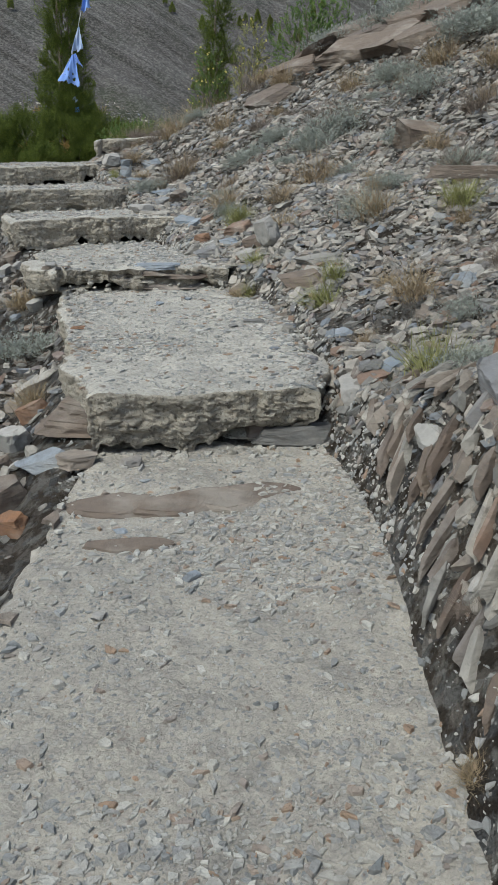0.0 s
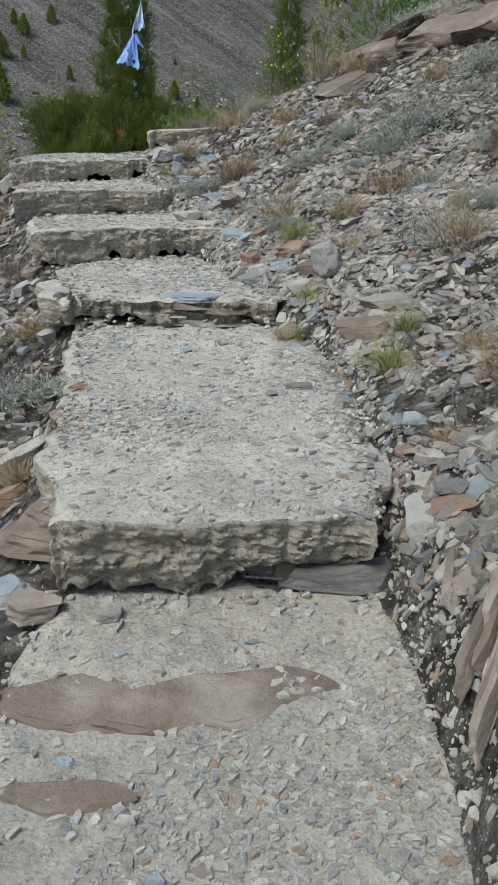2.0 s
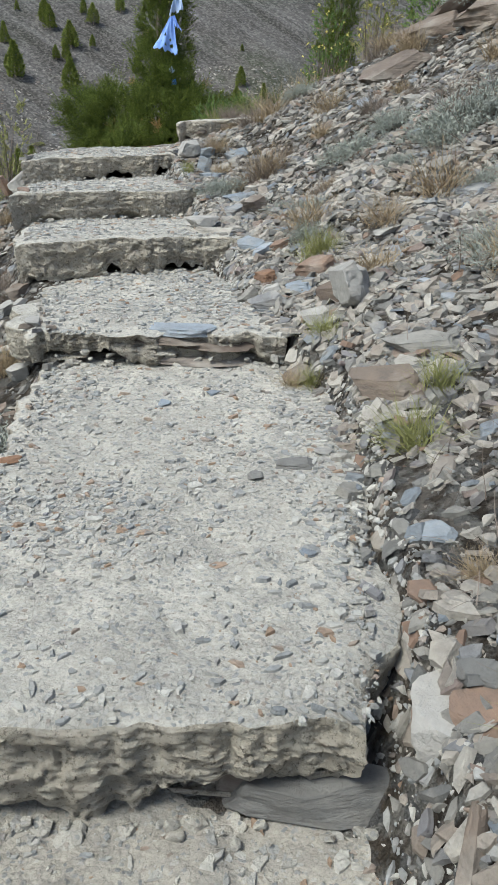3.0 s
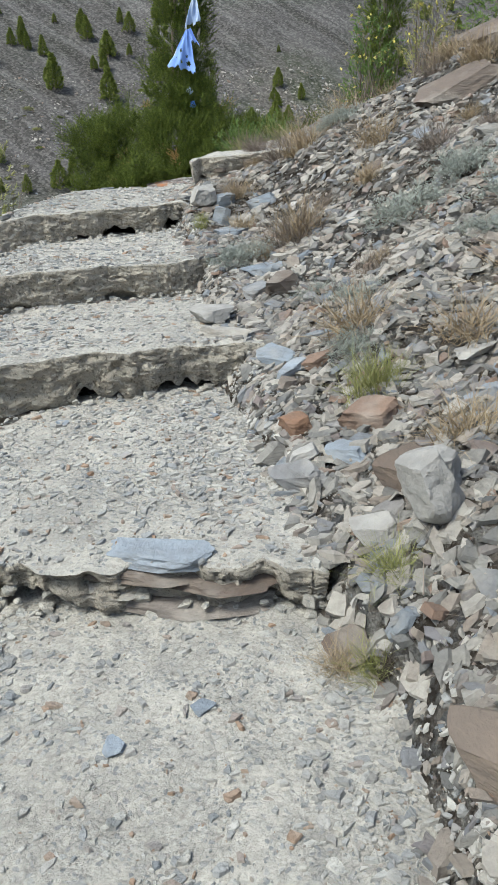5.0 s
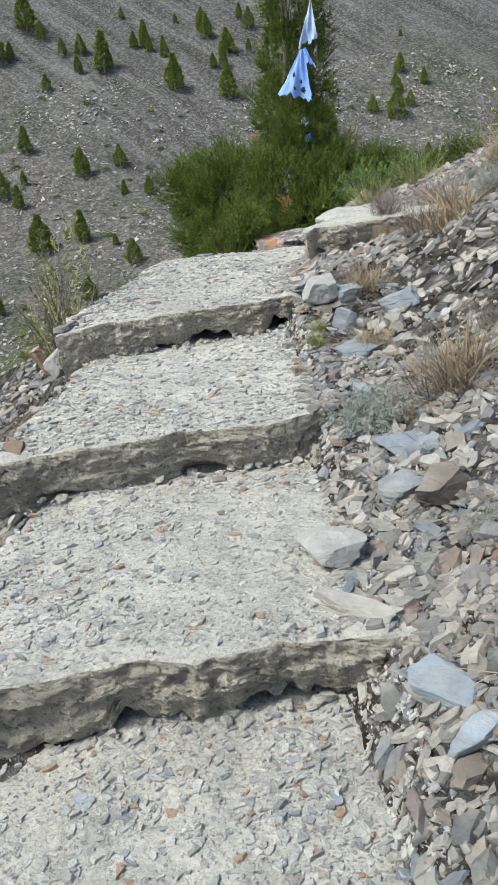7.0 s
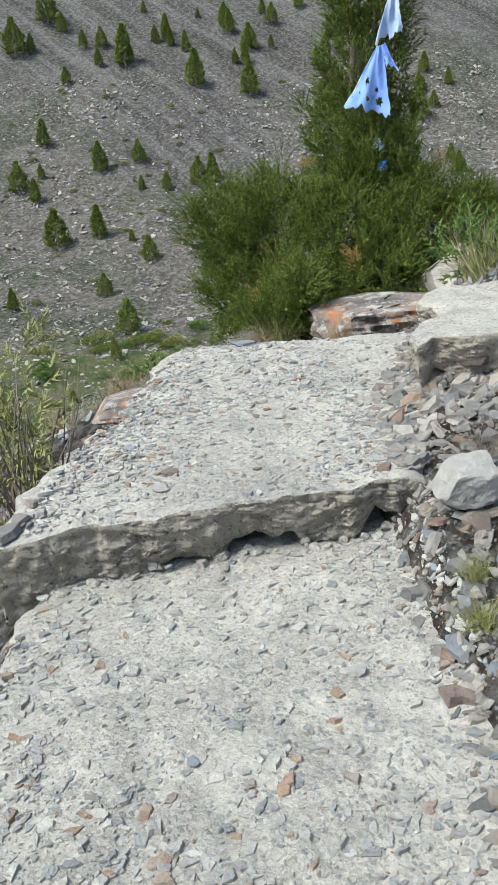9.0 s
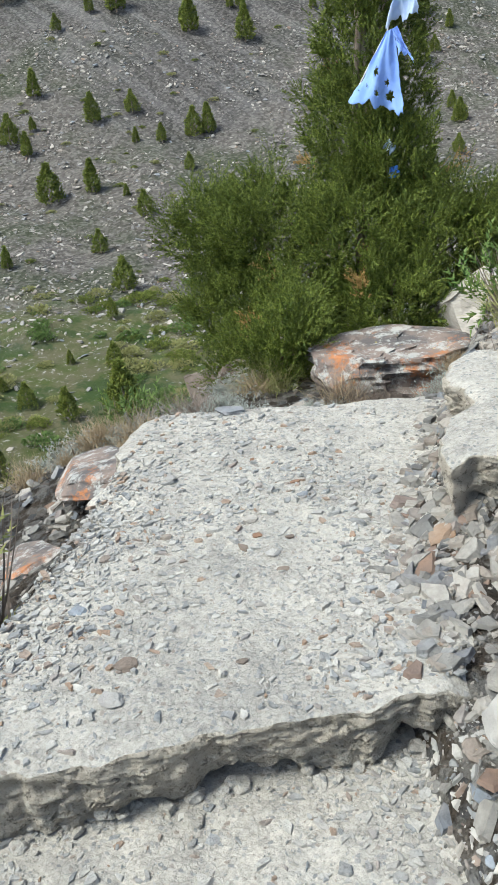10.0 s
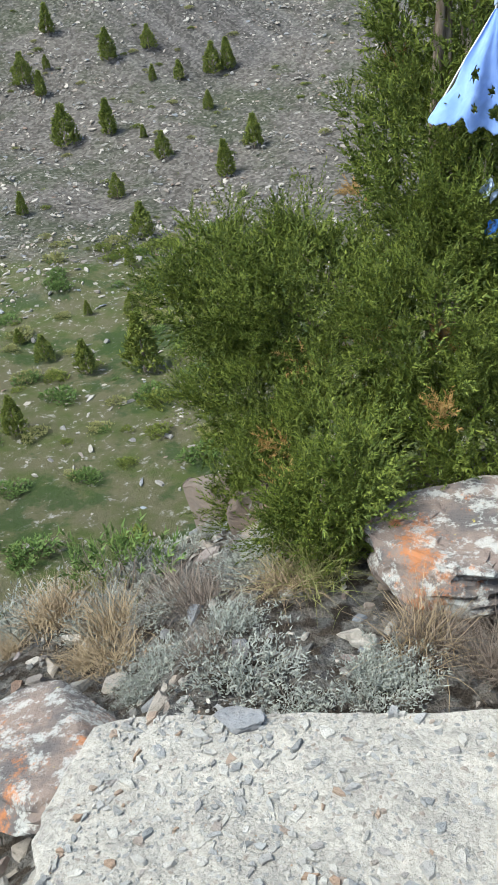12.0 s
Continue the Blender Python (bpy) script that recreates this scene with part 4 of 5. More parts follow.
pr = random.Random(19)
SHRUBS = [shrub_meshes(3, 1.0), shrub_meshes(8, 0.6), shrub_meshes(14, 1.3)]
SAGE_AT = [(0.68, 7.04, 0.62), (1.36, 6.92, 0.48), (1.84, 7.38, 0.6), (1.39, 8.97, 0.7), (0.70, 5.28, 0.42), (-0.89, 7.49, 0.32), (1.23, 7.49, 0.45), (-1.28, 4.57, 0.42), (0.76, 2.80, 0.26),
           (-0.14, 6.13, 0.22), (-0.39, 6.80, 0.18), (-0.84, 7.55, 0.28), (-0.54, 9.09, 0.3), (-2.72, 10.30, 0.34), (-2.35, 10.38, 0.26), (-3.48, 11.15, 0.36), (-3.62, 10.95, 0.45), (0.53, 6.92, 0.35),
           (-3.91, 10.75, 0.5), (-2.53, 10.18, 0.24), (0.25, 7.52, 0.32), (0.57, 6.93, 0.3), (0.91, 3.37, 0.22), (0.9, 9.3, 0.6), (1.7, 8.95, 0.7)]
for i, (x, y, w) in enumerate(SAGE_AT):
    sage = new("sage_shrub")
    sage.matrix_world = foot(x, y, w, pr.uniform(0, 360), 0.85)
    tagged(sage, "low grey-green sage shrub on the shaly slope", "shrub", "sage shrubs")
    tw, le = SHRUBS[i % 3]
    part("woody_base", tw, sage), part("foliage", le, sage)
STRAWS = [tuft_mesh(1, M_STRAW), tuft_mesh(2, M_TWIG, 260, 0.9, 0.12, width=0.005), tuft_mesh(3, M_STRAW, 300, 0.65, 0.3)]
STRAW_AT = [(0.50, 6.38, 0.5), (-0.60, 7.57, 0.5), (0.74, 3.72, 0.3), (0.50, 3.42, 0.14), (1.59, 6.06, 0.45), (0.33, 8.77, 0.4), (-0.17, 6.25, 0.4), (-1.74, 5.94, 0.3), (-0.58, 7.62, 0.42), (-0.08, 4.79, 0.16),
            (-1.22, 8.80, 0.26), (-0.62, 10.2, 0.5), (-2.28, 10.55, 0.34), (-2.05, 10.5, 0.3), (-3.70, 10.70, 0.4), (-2.39, 7.14, 0.22), (-1.36, 8.82, 0.2), (1.55, 7.25, 0.5), (0.89, 7.78, 0.4), (-3.15, 10.75, 0.4)]
STRAW_MORE = [(0.15, 9.10, 0.4), (-1.15, 8.63, 0.3), (-1.96, 6.29, 0.3), (-1.02, 3.74, 0.28), (-2.55, 7.7, 0.3), (0.66, 7.25, 0.5), (1.85, 6.6, 0.5), (-0.75, 9.0, 0.5), (-0.95, 9.1, 0.4), (0.78, 5.15, 0.4), (0.42, 1.25, 0.10), (0.50, 1.62, 0.12),
              (-1.45, 5.2, 0.3), (-0.25, 8.4, 0.4), (0.1, 7.9, 0.35), (-2.75, 10.7, 0.3), (-3.3, 10.5, 0.35), (1.3, 5.3, 0.4)]
for i, (x, y, w) in enumerate(STRAW_AT + STRAW_MORE):
    thing("dry_grass_tuft", STRAWS[i % 3], foot(x, y, w * 0.95, pr.uniform(0, 360), pr.uniform(0.8, 1.1)), "dry brown grass tuft on the shaly slope", "grass tuft", "dry grass tufts")
GREENS = [tuft_mesh(5, M_GRASS, 230, 0.6, 0.2), tuft_mesh(6, M_GRASS, 260, 0.8, 0.26)]
for i, (x, y, w) in enumerate([(-0.08, 5.80, 0.26), (1.21, 4.88, 0.34), (0.66, 2.84, 0.30), (0.36, 4.04, 0.25), (0.0, 4.79, 0.15), (0.03, 4.95, 0.17), (-0.03, 5.82, 0.2), (-1.27, 8.12, 0.13), (-1.30, 8.28, 0.12), (-3.64, 10.9, 0.3), (-1.55, 10.75, 0.4), (-2.68, 10.75, 0.36), (0.45, 4.35, 0.2), (-1.25, 10.9, 0.45)]):
    thing("green_grass_tuft", GREENS[i % 2], foot(x, y, w, pr.uniform(0, 360), 1.1), "yellow-green grass tuft among the shale", "grass tuft", "green grass tufts")
# the strip of sage and dry grass between the top step and the boulder, and on the wall
for i in range(46):
    x, y = pr.uniform(-4.1, -1.75), pr.uniform(10.32, 11.5)
    if -2.75 < x and y > 10.62:
        continue
    w = pr.uniform(0.16, 0.34)
    if i % 3:
        thing("dry_grass_tuft", STRAWS[i % 3], foot(x, y, w, pr.uniform(0, 360)), "dry brown grass tuft on the shaly slope", "grass tuft", "dry grass tufts")
    else:
        sage = new("sage_shrub")
        sage.matrix_world = foot(x, y, w, pr.uniform(0, 360), 0.85)
        tagged(sage, "low grey-green sage shrub on the shaly slope", "shrub", "sage shrubs")
        part("woody_base", SHRUBS[i % 2][0], sage), part("foliage", SHRUBS[i % 2][1], sage)
for x, y, w in ((-1.2, 9.5, 0.3), (-0.95, 9.75, 0.36), (-1.3, 9.9, 0.3), (-1.05, 10.1, 0.34)):
    z0 = float(surface(np.array([x]), np.array([y]))[0][0])
    thing("dry_grass_tuft", STRAWS[1], foot(x, y, w, pr.uniform(0, 360), 0.8, 1.45 - z0), "dry brown grass tuft growing on a stone wall", "grass tuft", "dry grass tufts")
# more tufts all over the hillside
for i in range(70):
    y = pr.uniform(2.6, 10.5)
    x = float(np.interp(y, EDGE_Y, RIGHT_X)) + 0.25 + 2.3 * pr.random()
    w = pr.uniform(0.12, 0.34)
    if i % 4:
        thing("dry_grass_tuft", STRAWS[i % 3], foot(x, y, w, pr.uniform(0, 360), 0.8), "dry brown grass tuft on the shaly slope", "grass tuft", "dry grass tufts")
    else:
        sage = new("sage_shrub")
        sage.matrix_world = foot(x, y, w * 1.2, pr.uniform(0, 360), 0.8)
        tagged(sage, "low grey-green sage shrub on the shaly slope", "shrub", "sage shrubs")
        part("woody_base", SHRUBS[i % 3][0], sage), part("foliage", SHRUBS[i % 3][1], sage)
# dry stems lying all over the slope
sx, sy = spread(26000, -2.0, 3.5, 1.0, 11.5, 61, lambda x, y, c: (right_of(x, y) > 0.05) & (c < clump(x, y, 1.1, 9.0) ** 2) & (-0.5 * x + 0.866 * y < 11.4))
sz = surface(sx, sy)[0] + 0.012
sr = np.random.RandomState(62)
bv, bf = blades(np.stack([sx, sy, sz], 1), np.stack([sr.randn(len(sx)), sr.randn(len(sx)), 0.35 + 0.3 * sr.rand(len(sx))], 1), 0.06 + 0.14 * sr.rand(len(sx)), np.full(len(sx), 0.0016), 0.12 * sr.rand(len(sx)), 63)
tagged(new("dry_stems", mesh_of("dry_stems", bv, bf, M_TWIG)), "thin dry stems and twigs strewn over the scree", "dry stems", kind="stuff")


def sprays(C, D, length, seed, per=12, thin=0.0055, needle=0.042, wide=0.75):
    """Feathery conifer sprays: an axis with side sprigs."""
    r = np.random.RandomState(seed)
    n = len(C)
    D = D / np.linalg.norm(D, axis=1)[:, None]
    t = np.linspace(0.05, 1.0, per)[None] + 0.04 * r.randn(n, per)
    P = C[:, None] + D[:, None] * (length[:, None] * t)[..., None]
    side = r.randn(n, per, 3)
    side -= D[:, None] * (side * D[:, None]).sum(2)[..., None]
    side /= np.linalg.norm(side, axis=2)[..., None]
    E = D[:, None] * 1.0 + side * (wide * (1.15 - 0.6 * t))[..., None]
    L = needle * (0.7 + 0.6 * r.rand(n, per))
    return spikes(P.reshape(-1, 3), E.reshape(-1, 3), L.ravel(), np.full(n * per, thin))


def crown_points(lobes, density, seed, knots=0):
    """Points in the outer shells of many lobes, with the way that the foliage grows there."""
    r = np.random.RandomState(seed)
    PP, DD = [], []
    small = []
    for (x, y, z, rad, tall) in lobes:
        for _ in range(knots):
            d = r.randn(3)
            d = d / np.linalg.norm(d) * rad * r.uniform(0.6, 0.95)
            small.append((x + d[0], y + d[1], z + d[2] * tall, rad * r.uniform(0.24, 0.44), tall))
    for (x, y, z, rad, tall) in small or lobes:
        n = int(density * rad * rad)
        d = r.randn(n, 3)
        d /= np.linalg.norm(d, axis=1)[:, None]
        lump = 1 + 0.30 * fbm(d[:, 0] * 2.5 + x * 7, d[:, 1] * 2.5 + y * 7, d[:, 2] * 2.5 + z * 7, 3)
        q = d * (rad * lump * (0.55 + 0.45 * r.rand(n) ** 0.5))[:, None]
        q[:, 2] *= tall
        PP.append(q + (x, y, z))
        DD.append(d * 0.7 + np.array([0, 0, 0.75]) + 0.45 * r.randn(n, 3))
    return np.concatenate(PP), np.concatenate(DD)


def limb(points, r0, r1, sides=7):
    """A tapered, slightly crooked limb through the given points."""
    verts, faces = [], []
    pts = [Vector(p) for p in points]
    for i, p in enumerate(pts):
        way = (pts[min(i + 1, len(pts) - 1)] - pts[max(i - 1, 0)]).normalized()
        u = way.cross(Vector((0.3, 1, 0.1))).normalized()
        v = way.cross(u)
        rad = r0 + (r1 - r0) * i / (len(pts) - 1)
        for j in range(sides):
            a = 2 * math.pi * j / sides
            verts.append(tuple(p + (u * math.cos(a) + v * math.sin(a)) * rad * (1 + 0.15 * math.sin(3 * a + i))))
        if i:
            for j in range(sides):
                b, c = (i - 1) * sides, i * sides
                faces.append((b + j, b + (j + 1) % sides, c + (j + 1) % sides, c + j))
    faces.append(tuple(range((len(pts) - 1) * sides, len(pts) * sides)))
    return verts, faces


CORE = 8000


def tuft_points(lobes, seed, density):
    """Flame-shaped tufts of 26 sprays each, standing out from the shells of the lobes with gaps between them."""
    r = np.random.RandomState(seed)
    PP, DD, LL = [], [], []
    for (x, y, z, rad, tall) in lobes:
        for _ in range(int(density * rad * rad)):
            d = r.randn(3)
            d[2] += 0.25
            d /= np.linalg.norm(d)
            q = np.array([x, y, z]) + d * rad * r.uniform(0.62, 1.0) * (1, 1, tall)
            way = d * 0.75 + np.array([0, 0, 0.75]) + 0.22 * r.randn(3)
            way /= np.linalg.norm(way)
            size = r.uniform(0.08, 0.17)
            spread_ = r.randn(26, 3)
            spread_ /= np.linalg.norm(spread_, axis=1)[:, None]
            PP.append(q + way * (size * r.uniform(-0.6, 0.6, 26))[:, None] + 0.22 * size * spread_)
            DD.append(way + 0.75 * spread_)
            LL.append(size * r.uniform(0.45, 0.9, 26))
    return np.concatenate(PP), np.concatenate(DD), np.concatenate(LL)


def juniper(name, x, y, lobes, label, seed, density, height):
    """A juniper: lobes are given about its foot."""
    z = float(terrain(x, y))
    tree = new(name)
    tree.location = (x, y, z)
    tagged(tree, label, "tree" if height > 2 else "bush")
    r = random.Random(seed)
    v, f = limb([(0, 0, -0.1)] + [(0.06 * r.uniform(-1, 1), 0.06 * r.uniform(-1, 1), height * k / 7) for k in range(1, 7)] + [(0, 0, height * 0.92)], 0.03, 0.008)
    part("trunk", mesh_of("trunk", v, f, M_BARK, True), tree)
    for (lx, ly, lz, rad, tall) in lobes:
        base = Vector((0, 0, max(0.05, lz * 0.45)))
        tip = Vector((lx, ly, lz + rad * 0.5))
        mid = base.lerp(tip, 0.5) + Vector((r.uniform(-0.1, 0.1), r.uniform(-0.1, 0.1), -0.05))
        v, f = limb([base, base.lerp(mid, 0.5), mid, mid.lerp(tip, 0.5), tip], 0.018, 0.004, 5)
        part("limb", mesh_of("limb", v, f, M_BARK, True), tree)
    P, D, L = tuft_points(lobes, seed, density)
    rr = np.random.RandomState(seed + 1)
    old = np.repeat(rr.rand(len(P) // 26) < 0.02, 26)
    v, f = sprays(P[~old], D[~old], L[~old], seed + 2, 15, 0.0028, 0.0155, 1.15)
    core = [(a, b, c, d * 0.70, e) for a, b, c, d, e in lobes]
    Q, E = crown_points(core, CORE, seed + 5)
    v2, f2 = sprays(Q, E, 0.05 + 0.05 * rr.rand(len(Q)), seed + 6, 12, 0.0045, 0.028, 1.3)
    part("crown", mesh_of("crown", np.concatenate([v, v2]), np.concatenate([f, f2 + len(v)]), M_JUNIPER), tree)
    v, f = sprays(P[old], D[old], L[old] * 0.8, seed + 3, 12, 0.0026, 0.017, 1.5)
    part("browned_foliage", mesh_of("browned_foliage", v, f, M_JUNIPER_OLD), tree, "dead brown sprays")
    return tree


JX, JY = -2.5, 12.0
JZ = float(terrain(JX, JY))
LOBES = [(-0.98, 0.0, 1.45, 0.36, 1.0), (-0.55, -0.15, 1.5, 0.42, 0.9), (-0.35, -0.45, 1.02, 0.38, 0.9), (0.05, -0.3, 1.45, 0.46, 0.95), (0.42, -0.1, 1.42, 0.42, 1.0), (0.72, 0.05, 1.45, 0.26, 1.2), (-0.1, -0.85, 0.92, 0.24, 1.1),
         (0.28, -0.55, 1.18, 0.34, 0.9), (-0.82, -0.1, 1.0, 0.36, 0.9), (-0.05, 0.1, 2.0, 0.40, 1.1), (0.0, 0.15, 2.45, 0.34, 1.2), (0.02, 0.15, 2.9, 0.33, 1.3), (0.04, 0.15, 3.35, 0.28, 1.3), (0.05, 0.15, 3.8, 0.2, 1.5), (-0.6, -0.5, 0.75, 0.26, 0.9), (0.15, -0.05, 1.85, 0.36, 1.0)]
juniper("juniper_tree", JX, JY, [(a, b, c - JZ, d, e) for a, b, c, d, e in LOBES], "dense green juniper with a flag string, behind a boulder", 31, 360, 3.9 - JZ)
BX, BY = -1.35, 12.7
BZ = float(terrain(BX, BY))
juniper("juniper_bush", BX, BY, [(-0.25, 0.0, 1.25 - BZ, 0.42, 0.9), (0.2, 0.1, 1.35 - BZ, 0.4, 0.9), (0.0, -0.2, 0.95 - BZ, 0.4, 0.8), (-0.5, -0.1, 1.0 - BZ, 0.3, 0.8)], "low green juniper bush on the slope's edge", 35, 330, 1.2 - BZ)
WX, WY = -0.46, 12.2
WZ = float(terrain(WX, WY))
juniper("juniper_tree", WX, WY, [(0, 0, 2.1 - WZ, 0.26, 1.3), (0.02, 0, 2.6 - WZ, 0.25, 1.4), (0.05, 0, 3.1 - WZ, 0.22, 1.5), (-0.05, 0, 1.6 - WZ, 0.3, 1.2)], "slender dark juniper behind the hillside's brow", 37, 330, 3.4 - WZ)


FX, FY = -2.64, 10.92
juniper("juniper_bush", FX, FY, [(0, 0, 0.14, 0.17, 1.1), (-0.13, 0.02, 0.08, 0.14, 1.0), (0.05, 0, 0.30, 0.12, 1.2)], "small yellow-green juniper bush beside a lichened boulder", 39, 900, 0.4)


def leaf_bush(name, x, y, lobes, label, seed, flowers=0, material=None, density=2200):
    z = float(terrain(x, y))
    bush = new(name)
    bush.location = (x, y, z)
    tagged(bush, label, "bush")
    r = np.random.RandomState(seed)
    n = 40
    top = max(l[2] + l[3] for l in lobes)
    D = np.stack([0.3 * r.randn(n), 0.3 * r.randn(n), np.ones(n)], 1)
    v, f = blades(0.06 * r.randn(n, 3) * (1, 1, 0), D, top * (0.8 + 0.3 * r.rand(n)), np.full(n, 0.006), np.full(n, 0.02), seed)
    part("stem", mesh_of("stem", v, f, M_TWIG), bush)
    P, D = crown_points(lobes, density, seed)
    v, f = sprays(P, D, 0.05 + 0.06 * r.rand(len(P)), seed + 2, 8, 0.006, 0.035, 1.2)
    part("foliage", mesh_of("foliage", v, f, material or M_BUSH), bush)
    if flowers:
        pick = r.choice(len(P), flowers)
        q, d = P[pick] + D[pick] * 0.07, r.randn(flowers, 3)
        v, f = spikes(np.repeat(q, 5, 0), r.randn(flowers * 5, 3), np.full(flowers * 5, 0.02), np.full(flowers * 5, 0.007))
        tagged(part("blossom", mesh_of("blossom", v, f, M_FLOWER), bush, "small pale yellow flowers"), kind="stuff")
    return bush


leaf_bush("flowering_bush", -0.50, 11.2, [(0, 0, 0.2, 0.22, 1.3), (0.02, 0, 0.55, 0.17, 1.4)], "green bush dotted with pale yellow flowers", 51, 60)
leaf_bush("flowering_bush", -0.02, 10.9, [(0, 0, 0.2, 0.18, 1.3), (0.05, 0, 0.6, 0.16, 1.6)], "tall yellow-green bush dotted with pale flowers", 52, 50, M_GRASS)
leaf_bush("green_bush", 0.62, 10.3, [(0, 0, 0.25, 0.35, 1.0), (0.3, 0, 0.35, 0.3, 1.1)], "green bush above the rock ledge", 53)
leaf_bush("green_bush", -2.98, 8.75, [(0, 0, 0.1, 0.16, 1.3), (0.03, 0, 0.42, 0.11, 1.8), (-0.16, 0.1, 0.2, 0.14, 1.4), (0.1, 0.05, 0.62, 0.07, 2.0)], "yellow-green bush beside the outer edge of the steps", 54, 0, M_GRASS)
leaf_bush("green_bush", -3.62, 10.98, [(0, 0, 0.1, 0.16, 0.9), (0.1, 0.1, 0.12, 0.12, 0.9)], "small leafy green bush on the slope", 57)
leaf_bush("green_bush", -1.62, 10.95, [(0, 0, 0.12, 0.2, 0.9), (0.25, 0.05, 0.15, 0.18, 0.9)], "small leafy green bush beside the boulder", 58)

# ---- the flag string in the juniper ----
flag_string = new("flag_string")
flag_string.location = (-2.31, 11.72, 2.55)
tagged(flag_string, "white string with faded blue prayer flags in a juniper", "flags")
v, f = limb([(0.50, 0.25, 1.95), (0.36, 0.14, 1.35), (0.24, 0.08, 0.85), (0.10, 0.03, 0.30), (0.0, 0.0, -0.04), (-0.09, 0.0, -0.18), (-0.20, 0.01, -0.36)], 0.004, 0.004, 5)
part("string", mesh_of("string", v, f, M_STRING), flag_string)


def flag(corners, seed, holes, material, label):
    """A cloth between three or four corners, folded and torn."""
    r = np.random.RandomState(seed)
    n, m = 64, 70
    A = [np.array(c, float) for c in corners]
    s, t = np.meshgrid(np.linspace(0, 1, n), np.linspace(0, 1, m), indexing="ij")
    P = ((1 - s) * (1 - t))[..., None] * A[0] + (s * (1 - t))[..., None] * A[1] + (s * t)[..., None] * A[2] + ((1 - s) * t)[..., None] * A[3]
    P[..., 1] += (0.022 * np.sin(s * 7 + 2 * t + seed) + 0.008 * np.sin(s * 17 - 3 * t)) * (0.25 + t)
    P[..., 2] += 0.022 * fbm(s * 6, t * 2 + seed, 0, 3) * t
    P[..., 0] += 0.012 * fbm(s * 3, t * 5 + seed, 4, 3) * t
    keep = []
    for q in grid_faces(n, m).tolist():
        cs, ct = np.mean([divmod(i, m) for i in q], 0) / (n - 1, m - 1)
        edge = ct > 0.95 + 0.035 * math.sin(cs * 9 + seed) + 0.02 * math.sin(cs * 31)
        if not edge and all((cs - a) ** 2 + ((ct - b) * 1.2) ** 2 > (d * (1 + 0.3 * math.sin(6 * math.atan2(ct - b, cs - a)))) ** 2 for a, b, d in holes):
            keep.append(q)
    me = mesh_of("flag", P.reshape(-1, 3), keep, material, True)
    ob = part("flag", me, flag_string, label)
    solid = ob.modifiers.new("cloth", "SOLIDIFY")
    solid.thickness = 0.0015
    return ob


flag([(0.0, -0.02, -0.04), (0.035, -0.02, -0.03), (0.09, -0.05, -0.43), (-0.20, -0.04, -0.36)], 1, [(0.32, 0.52, 0.07), (0.62, 0.63, 0.05), (0.72, 0.80, 0.07), (0.45, 0.78, 0.04)], M_CLOTH, "faded blue torn cloth flag")
flag([(0.02, -0.01, -0.04), (0.05, -0.01, -0.02), (0.14, -0.03, -0.20), (0.07, -0.03, -0.14)], 2, [], M_CLOTH, "torn strip of faded blue cloth")
flag([(0.10, 0.02, 0.30), (0.115, 0.02, 0.29), (0.16, -0.02, 0.0), (-0.01, 0.0, -0.02)], 3, [], M_CLOTH_PALE, "bleached pale blue cloth flag")
flag([(0.24, 0.08, 0.85), (0.26, 0.07, 0.84), (0.26, 0.04, 0.50), (0.13, 0.05, 0.44)], 4, [], M_CLOTH, "faded blue cloth flag")
flag([(0.0, -0.02, -0.54), (0.015, -0.02, -0.54), (0.03, -0.03, -0.60), (-0.02, -0.03, -0.60)], 5, [], M_CLOTH_PALE, "white scrap of cloth")
flag([(0.01, -0.02, -0.68), (0.05, -0.02, -0.67), (0.05, -0.03, -0.74), (0.0, -0.03, -0.74)], 6, [], M_CLOTH_DEEP, "bright blue scrap of cloth")


# ---- the far side of the valley ----
def conifer_meshes(seed, slim):
    r = np.random.RandomState(seed)
    n = 460
    h = r.rand(n) ** 0.9
    a = r.rand(n) * 6.283
    rad = slim * np.minimum(1, 2.2 * (1.02 - h)) * (1 - h) ** 0.45 * (0.75 + 0.35 * r.rand(n)) * (1 + 0.35 * fbm(np.cos(a) * 2, np.sin(a) * 2, h * 4 + seed, 2))
    P = np.stack([np.cos(a) * rad, np.sin(a) * rad, 0.04 + 0.93 * h], 1)
    D = np.stack([np.cos(a), np.sin(a), 1.2 + 0 * a], 1) + 0.4 * r.randn(n, 3)
    v, f = sprays(P, D, 0.05 + 0.05 * r.rand(n), seed, 4, 0.020, 0.06, 1.4)
    tv, tf = limb([(0, 0, -0.08), (0.01, 0, 0.3), (0, 0.01, 0.6), (0, 0, 0.9)], 0.03, 0.006, 6)
    return mesh_of("trunk", tv, tf, M_BARK), mesh_of("crown", v, f, M_FARTREE)


CONIFERS = [conifer_meshes(71, 0.20), conifer_meshes(72, 0.25), conifer_meshes(73, 0.31)]


def conifer(x, y, tall, kind, label, group):
    tree = new("conifer")
    tree.matrix_world = Matrix.Translation((x, y, float(terrain(x, y)))) @ pose(0, 0, 0, 0, 0, pr.uniform(0, 360)) @ Matrix.Scale(tall * 0.88, 4)
    tagged(tree, label, "tree", group)
    part("trunk", CONIFERS[kind][0], tree), part("crown", CONIFERS[kind][1], tree)


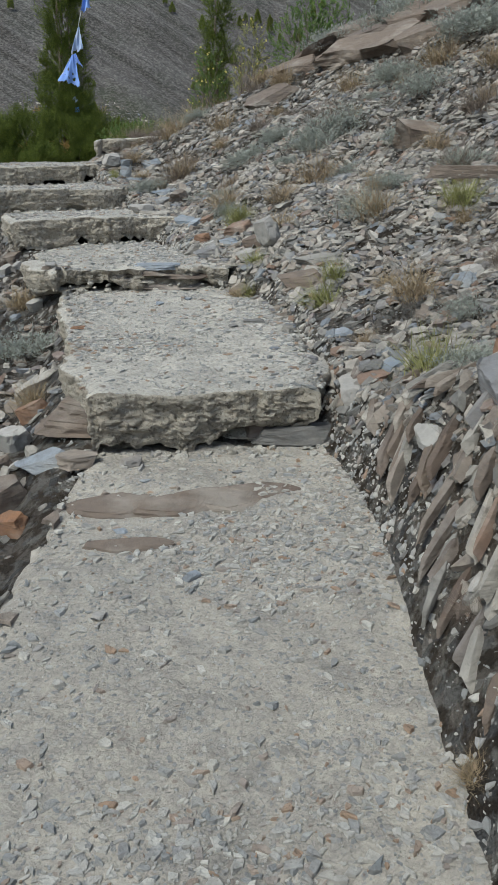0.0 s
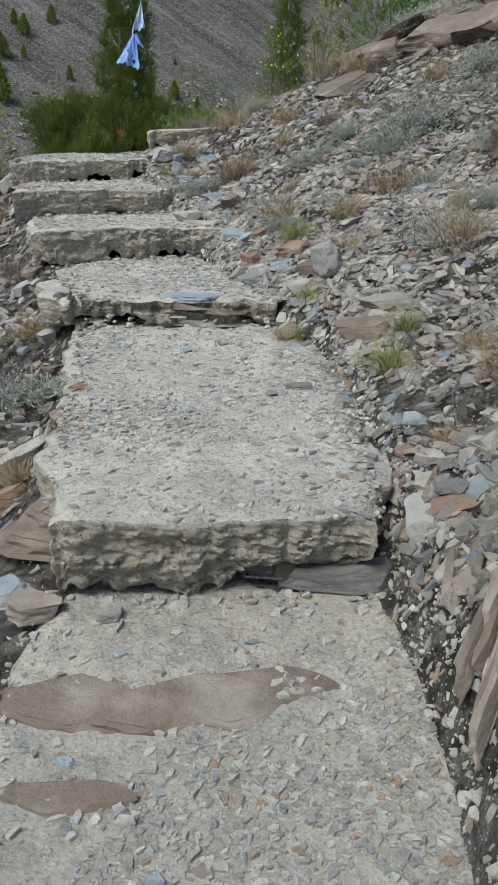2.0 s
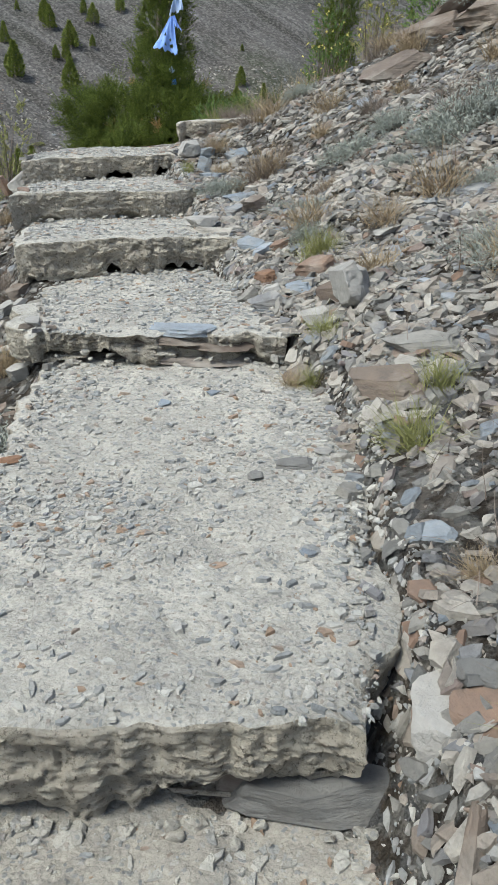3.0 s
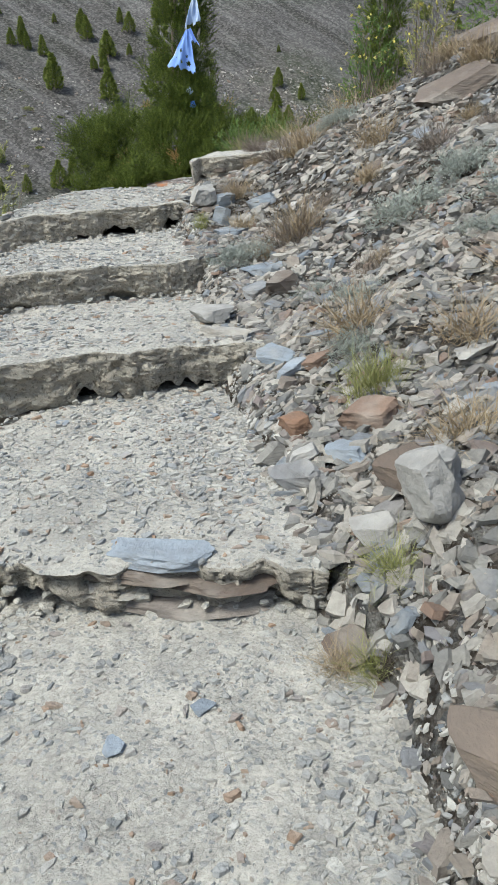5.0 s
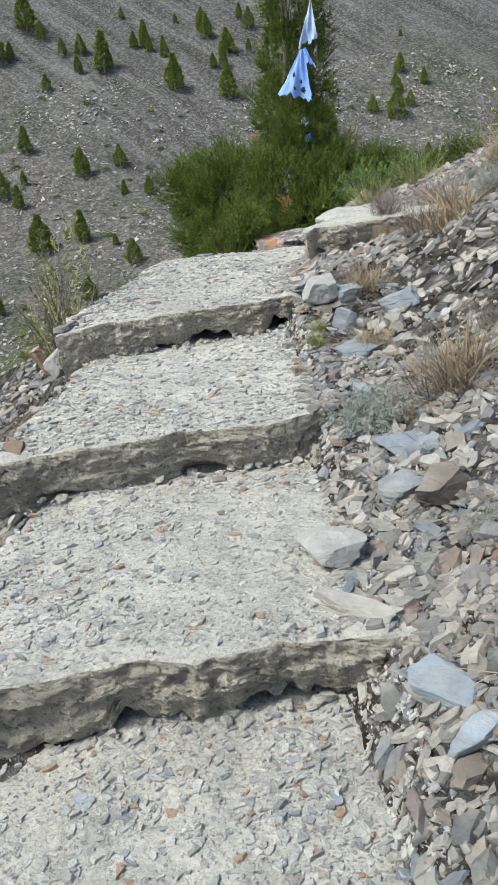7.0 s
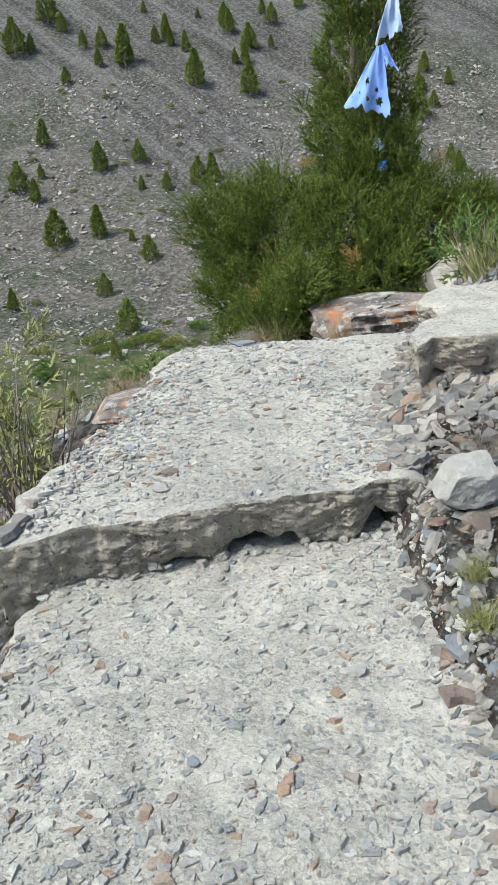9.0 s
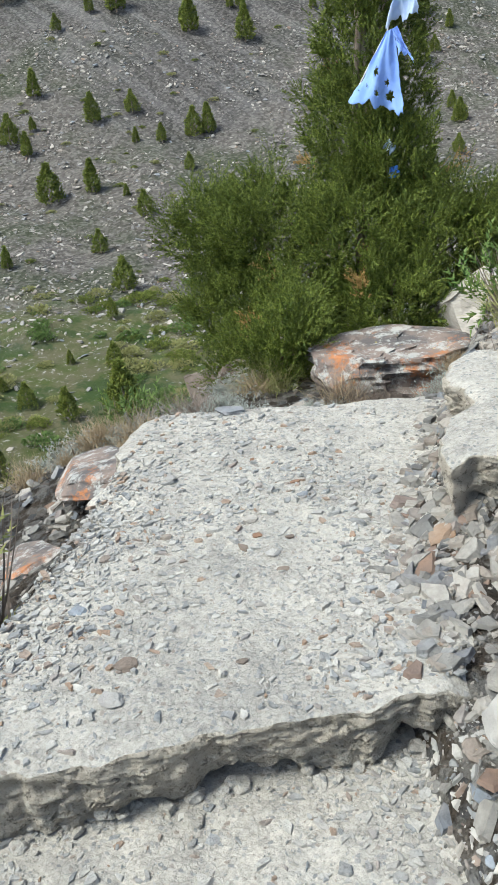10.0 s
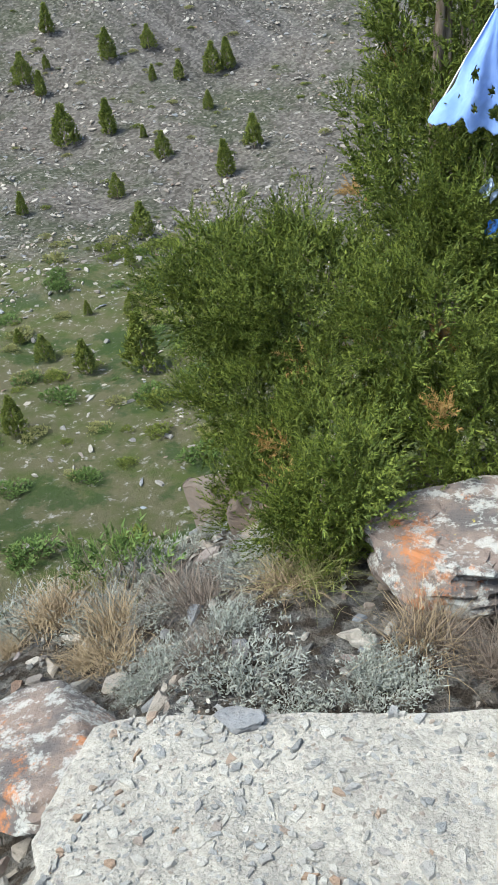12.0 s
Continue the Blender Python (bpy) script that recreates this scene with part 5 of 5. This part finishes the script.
SLOPE_A = [(-107.7, 161.6, 6.1), (-93.3, 158.9, 6.4), (-87.3, 164.7, 4.7), (-82.9, 156.6, 3.3), (-78.0, 158.0, 3.9), (-105.1, 147.2, 6.3), (-100.9, 146.1, 5.0), (-103.5, 152.8, 2.9), (-72.6, 161.5, 6.1), (-70.5, 163.6, 6.2), (-68.5, 149.2, 3.6),
           (-87.9, 132.3, 7.5), (-81.5, 136.0, 6.5), (-74.7, 135.7, 2.4), (-68.5, 130.4, 4.6), (-56.7, 127.9, 6.1), (-55.5, 137.3, 5.6), (-70.5, 117.9, 3.9), (-80.1, 107.0, 3.8), (-56.1, 95.2, 2.8), (-22.8, 165.6, 3.7), (-25.0, 183.2, 4.1)]
SLOPE_B = [(-127.9, 200.8, 10.1), (-129.2, 187.0, 8.8), (-126.1, 189.2, 4.4), (-115.8, 195.8, 4.4), (-112.0, 198.1, 5.2), (-103.1, 192.5, 9.9), (-108.8, 190.0, 4.2), (-113.1, 182.0, 3.9), (-93.0, 204.9, 5.1), (-85.6, 215.4, 6.0), (-79.0, 211.3, 6.6), (-85.4, 192.4, 8.8),
           (-73.7, 195.8, 8.1), (-35.9, 200.3, 7.2), (-32.2, 215.5, 4.2), (-38.1, 217.5, 5.0)]
for i, (x, y, h) in enumerate(SLOPE_A + SLOPE_B):
    conifer(x, y, h, i % 3, "small dark green conifer standing on far scree", "conifers on the far slope")
VALLEY = [(-41.3, 71.1, 6.6), (-53.7, 72.3, 3.2), (-47.2, 70.0, 3.8), (-49.4, 83.5, 3.1), (-54.5, 82.2, 1.9), (-57.9, 73.9, 1.8), (-46.6, 57.6, 3.9), (-59.7, 105.4, 5.3)]
for i, (x, y, h) in enumerate(VALLEY):
    conifer(x, y, h, 1 + i % 2, "green conifer standing on the valley floor", "conifers in the valley")
# woods that thicken up the mountain and towards its foot beyond the brow
placed = 0
for _ in range(9000):
    q, across = pr.uniform(150, 330), pr.uniform(-70, 260)
    x, y = 0.866 * across - 0.5 * q, 0.5 * across + 0.866 * q
    dense = 0.05 + 0.9 * float(clump(np.array(x), np.array(y), 0.03, 3.0)) ** 2.5
    if (q > 212 or across > 62) and pr.random() < dense and placed < 230:
        conifer(x, y, pr.uniform(2.0, 5.2), pr.randrange(3), "small dark green conifer standing on far scree", "conifers on the far slope")
        placed += 1


def bush_mesh(seed, material):
    lobes = [(0, 0, 0.25, 0.34, 0.8), (0.3, 0.1, 0.2, 0.26, 0.8), (-0.28, 0.1, 0.2, 0.28, 0.8), (0.05, -0.28, 0.18, 0.25, 0.8)]
    P, D = crown_points(lobes, 700, seed)
    v, f = sprays(P, D, np.full(len(P), 0.07), seed, 5, 0.018, 0.07)
    return mesh_of("bush", v, f, material)


BUSHES = [bush_mesh(81, M_BUSH), bush_mesh(82, M_FARTREE), bush_mesh(83, M_GRASS)]
for i in range(560):
    q, across = pr.uniform(48, 122), pr.uniform(-32, 22)
    x, y = 0.866 * across - 0.5 * q, 0.5 * across + 0.866 * q
    if pr.random() < 0.12 + 1.3 * float(clump(np.array(x), np.array(y), 0.06, 6.0)) ** 2 * min(1, (128 - q) / 30):
        w = pr.uniform(1.0, 3.6)
        thing("valley_bush", BUSHES[i % 3], Matrix.Translation((x, y, float(terrain(x, y)) - 0.1)) @ pose(0, 0, 0, 0, 0, pr.uniform(0, 360)) @ Matrix.Diagonal((w, w, w * 0.7, 1)), "leafy green bush on the valley floor", "bush", "valley bushes")
for i in range(150):
    q, across = pr.uniform(115, 215), pr.uniform(-45, 60)
    x, y, w = 0.866 * across - 0.5 * q, 0.5 * across + 0.866 * q, pr.uniform(0.9, 2.4)
    thing("slope_shrub", BUSHES[1 + i % 2], Matrix.Translation((x, y, float(terrain(x, y)) - 0.1)) @ pose(0, 0, 0, 0, 0, pr.uniform(0, 360)) @ Matrix.Diagonal((w, w, w * 0.6, 1)), "low green shrub growing on far scree", "shrub", "shrubs on the far slope")
# loose rock on the far slope and in the valley
fq = np.random.RandomState(91)
fd, fs = fq.uniform(52, 215, 60000), fq.uniform(-55, 95, 60000)
fx, fy = 0.866 * fs - 0.5 * fd, 0.5 * fs + 0.866 * fd
ok = (fq.rand(60000) < 0.3 + 0.7 * clump(fx, fy, 0.06, 2.0)) & ((fd > 100) | (fq.rand(60000) < 0.2))
fx, fy = fx[ok], fy[ok]
flakes("far_rocks", fx, fy, sizes_for(len(fx), 0.14, 0.75, 92, 4.0), M_SCREE, "grey scree blocks on the far mountainside", seed=93)
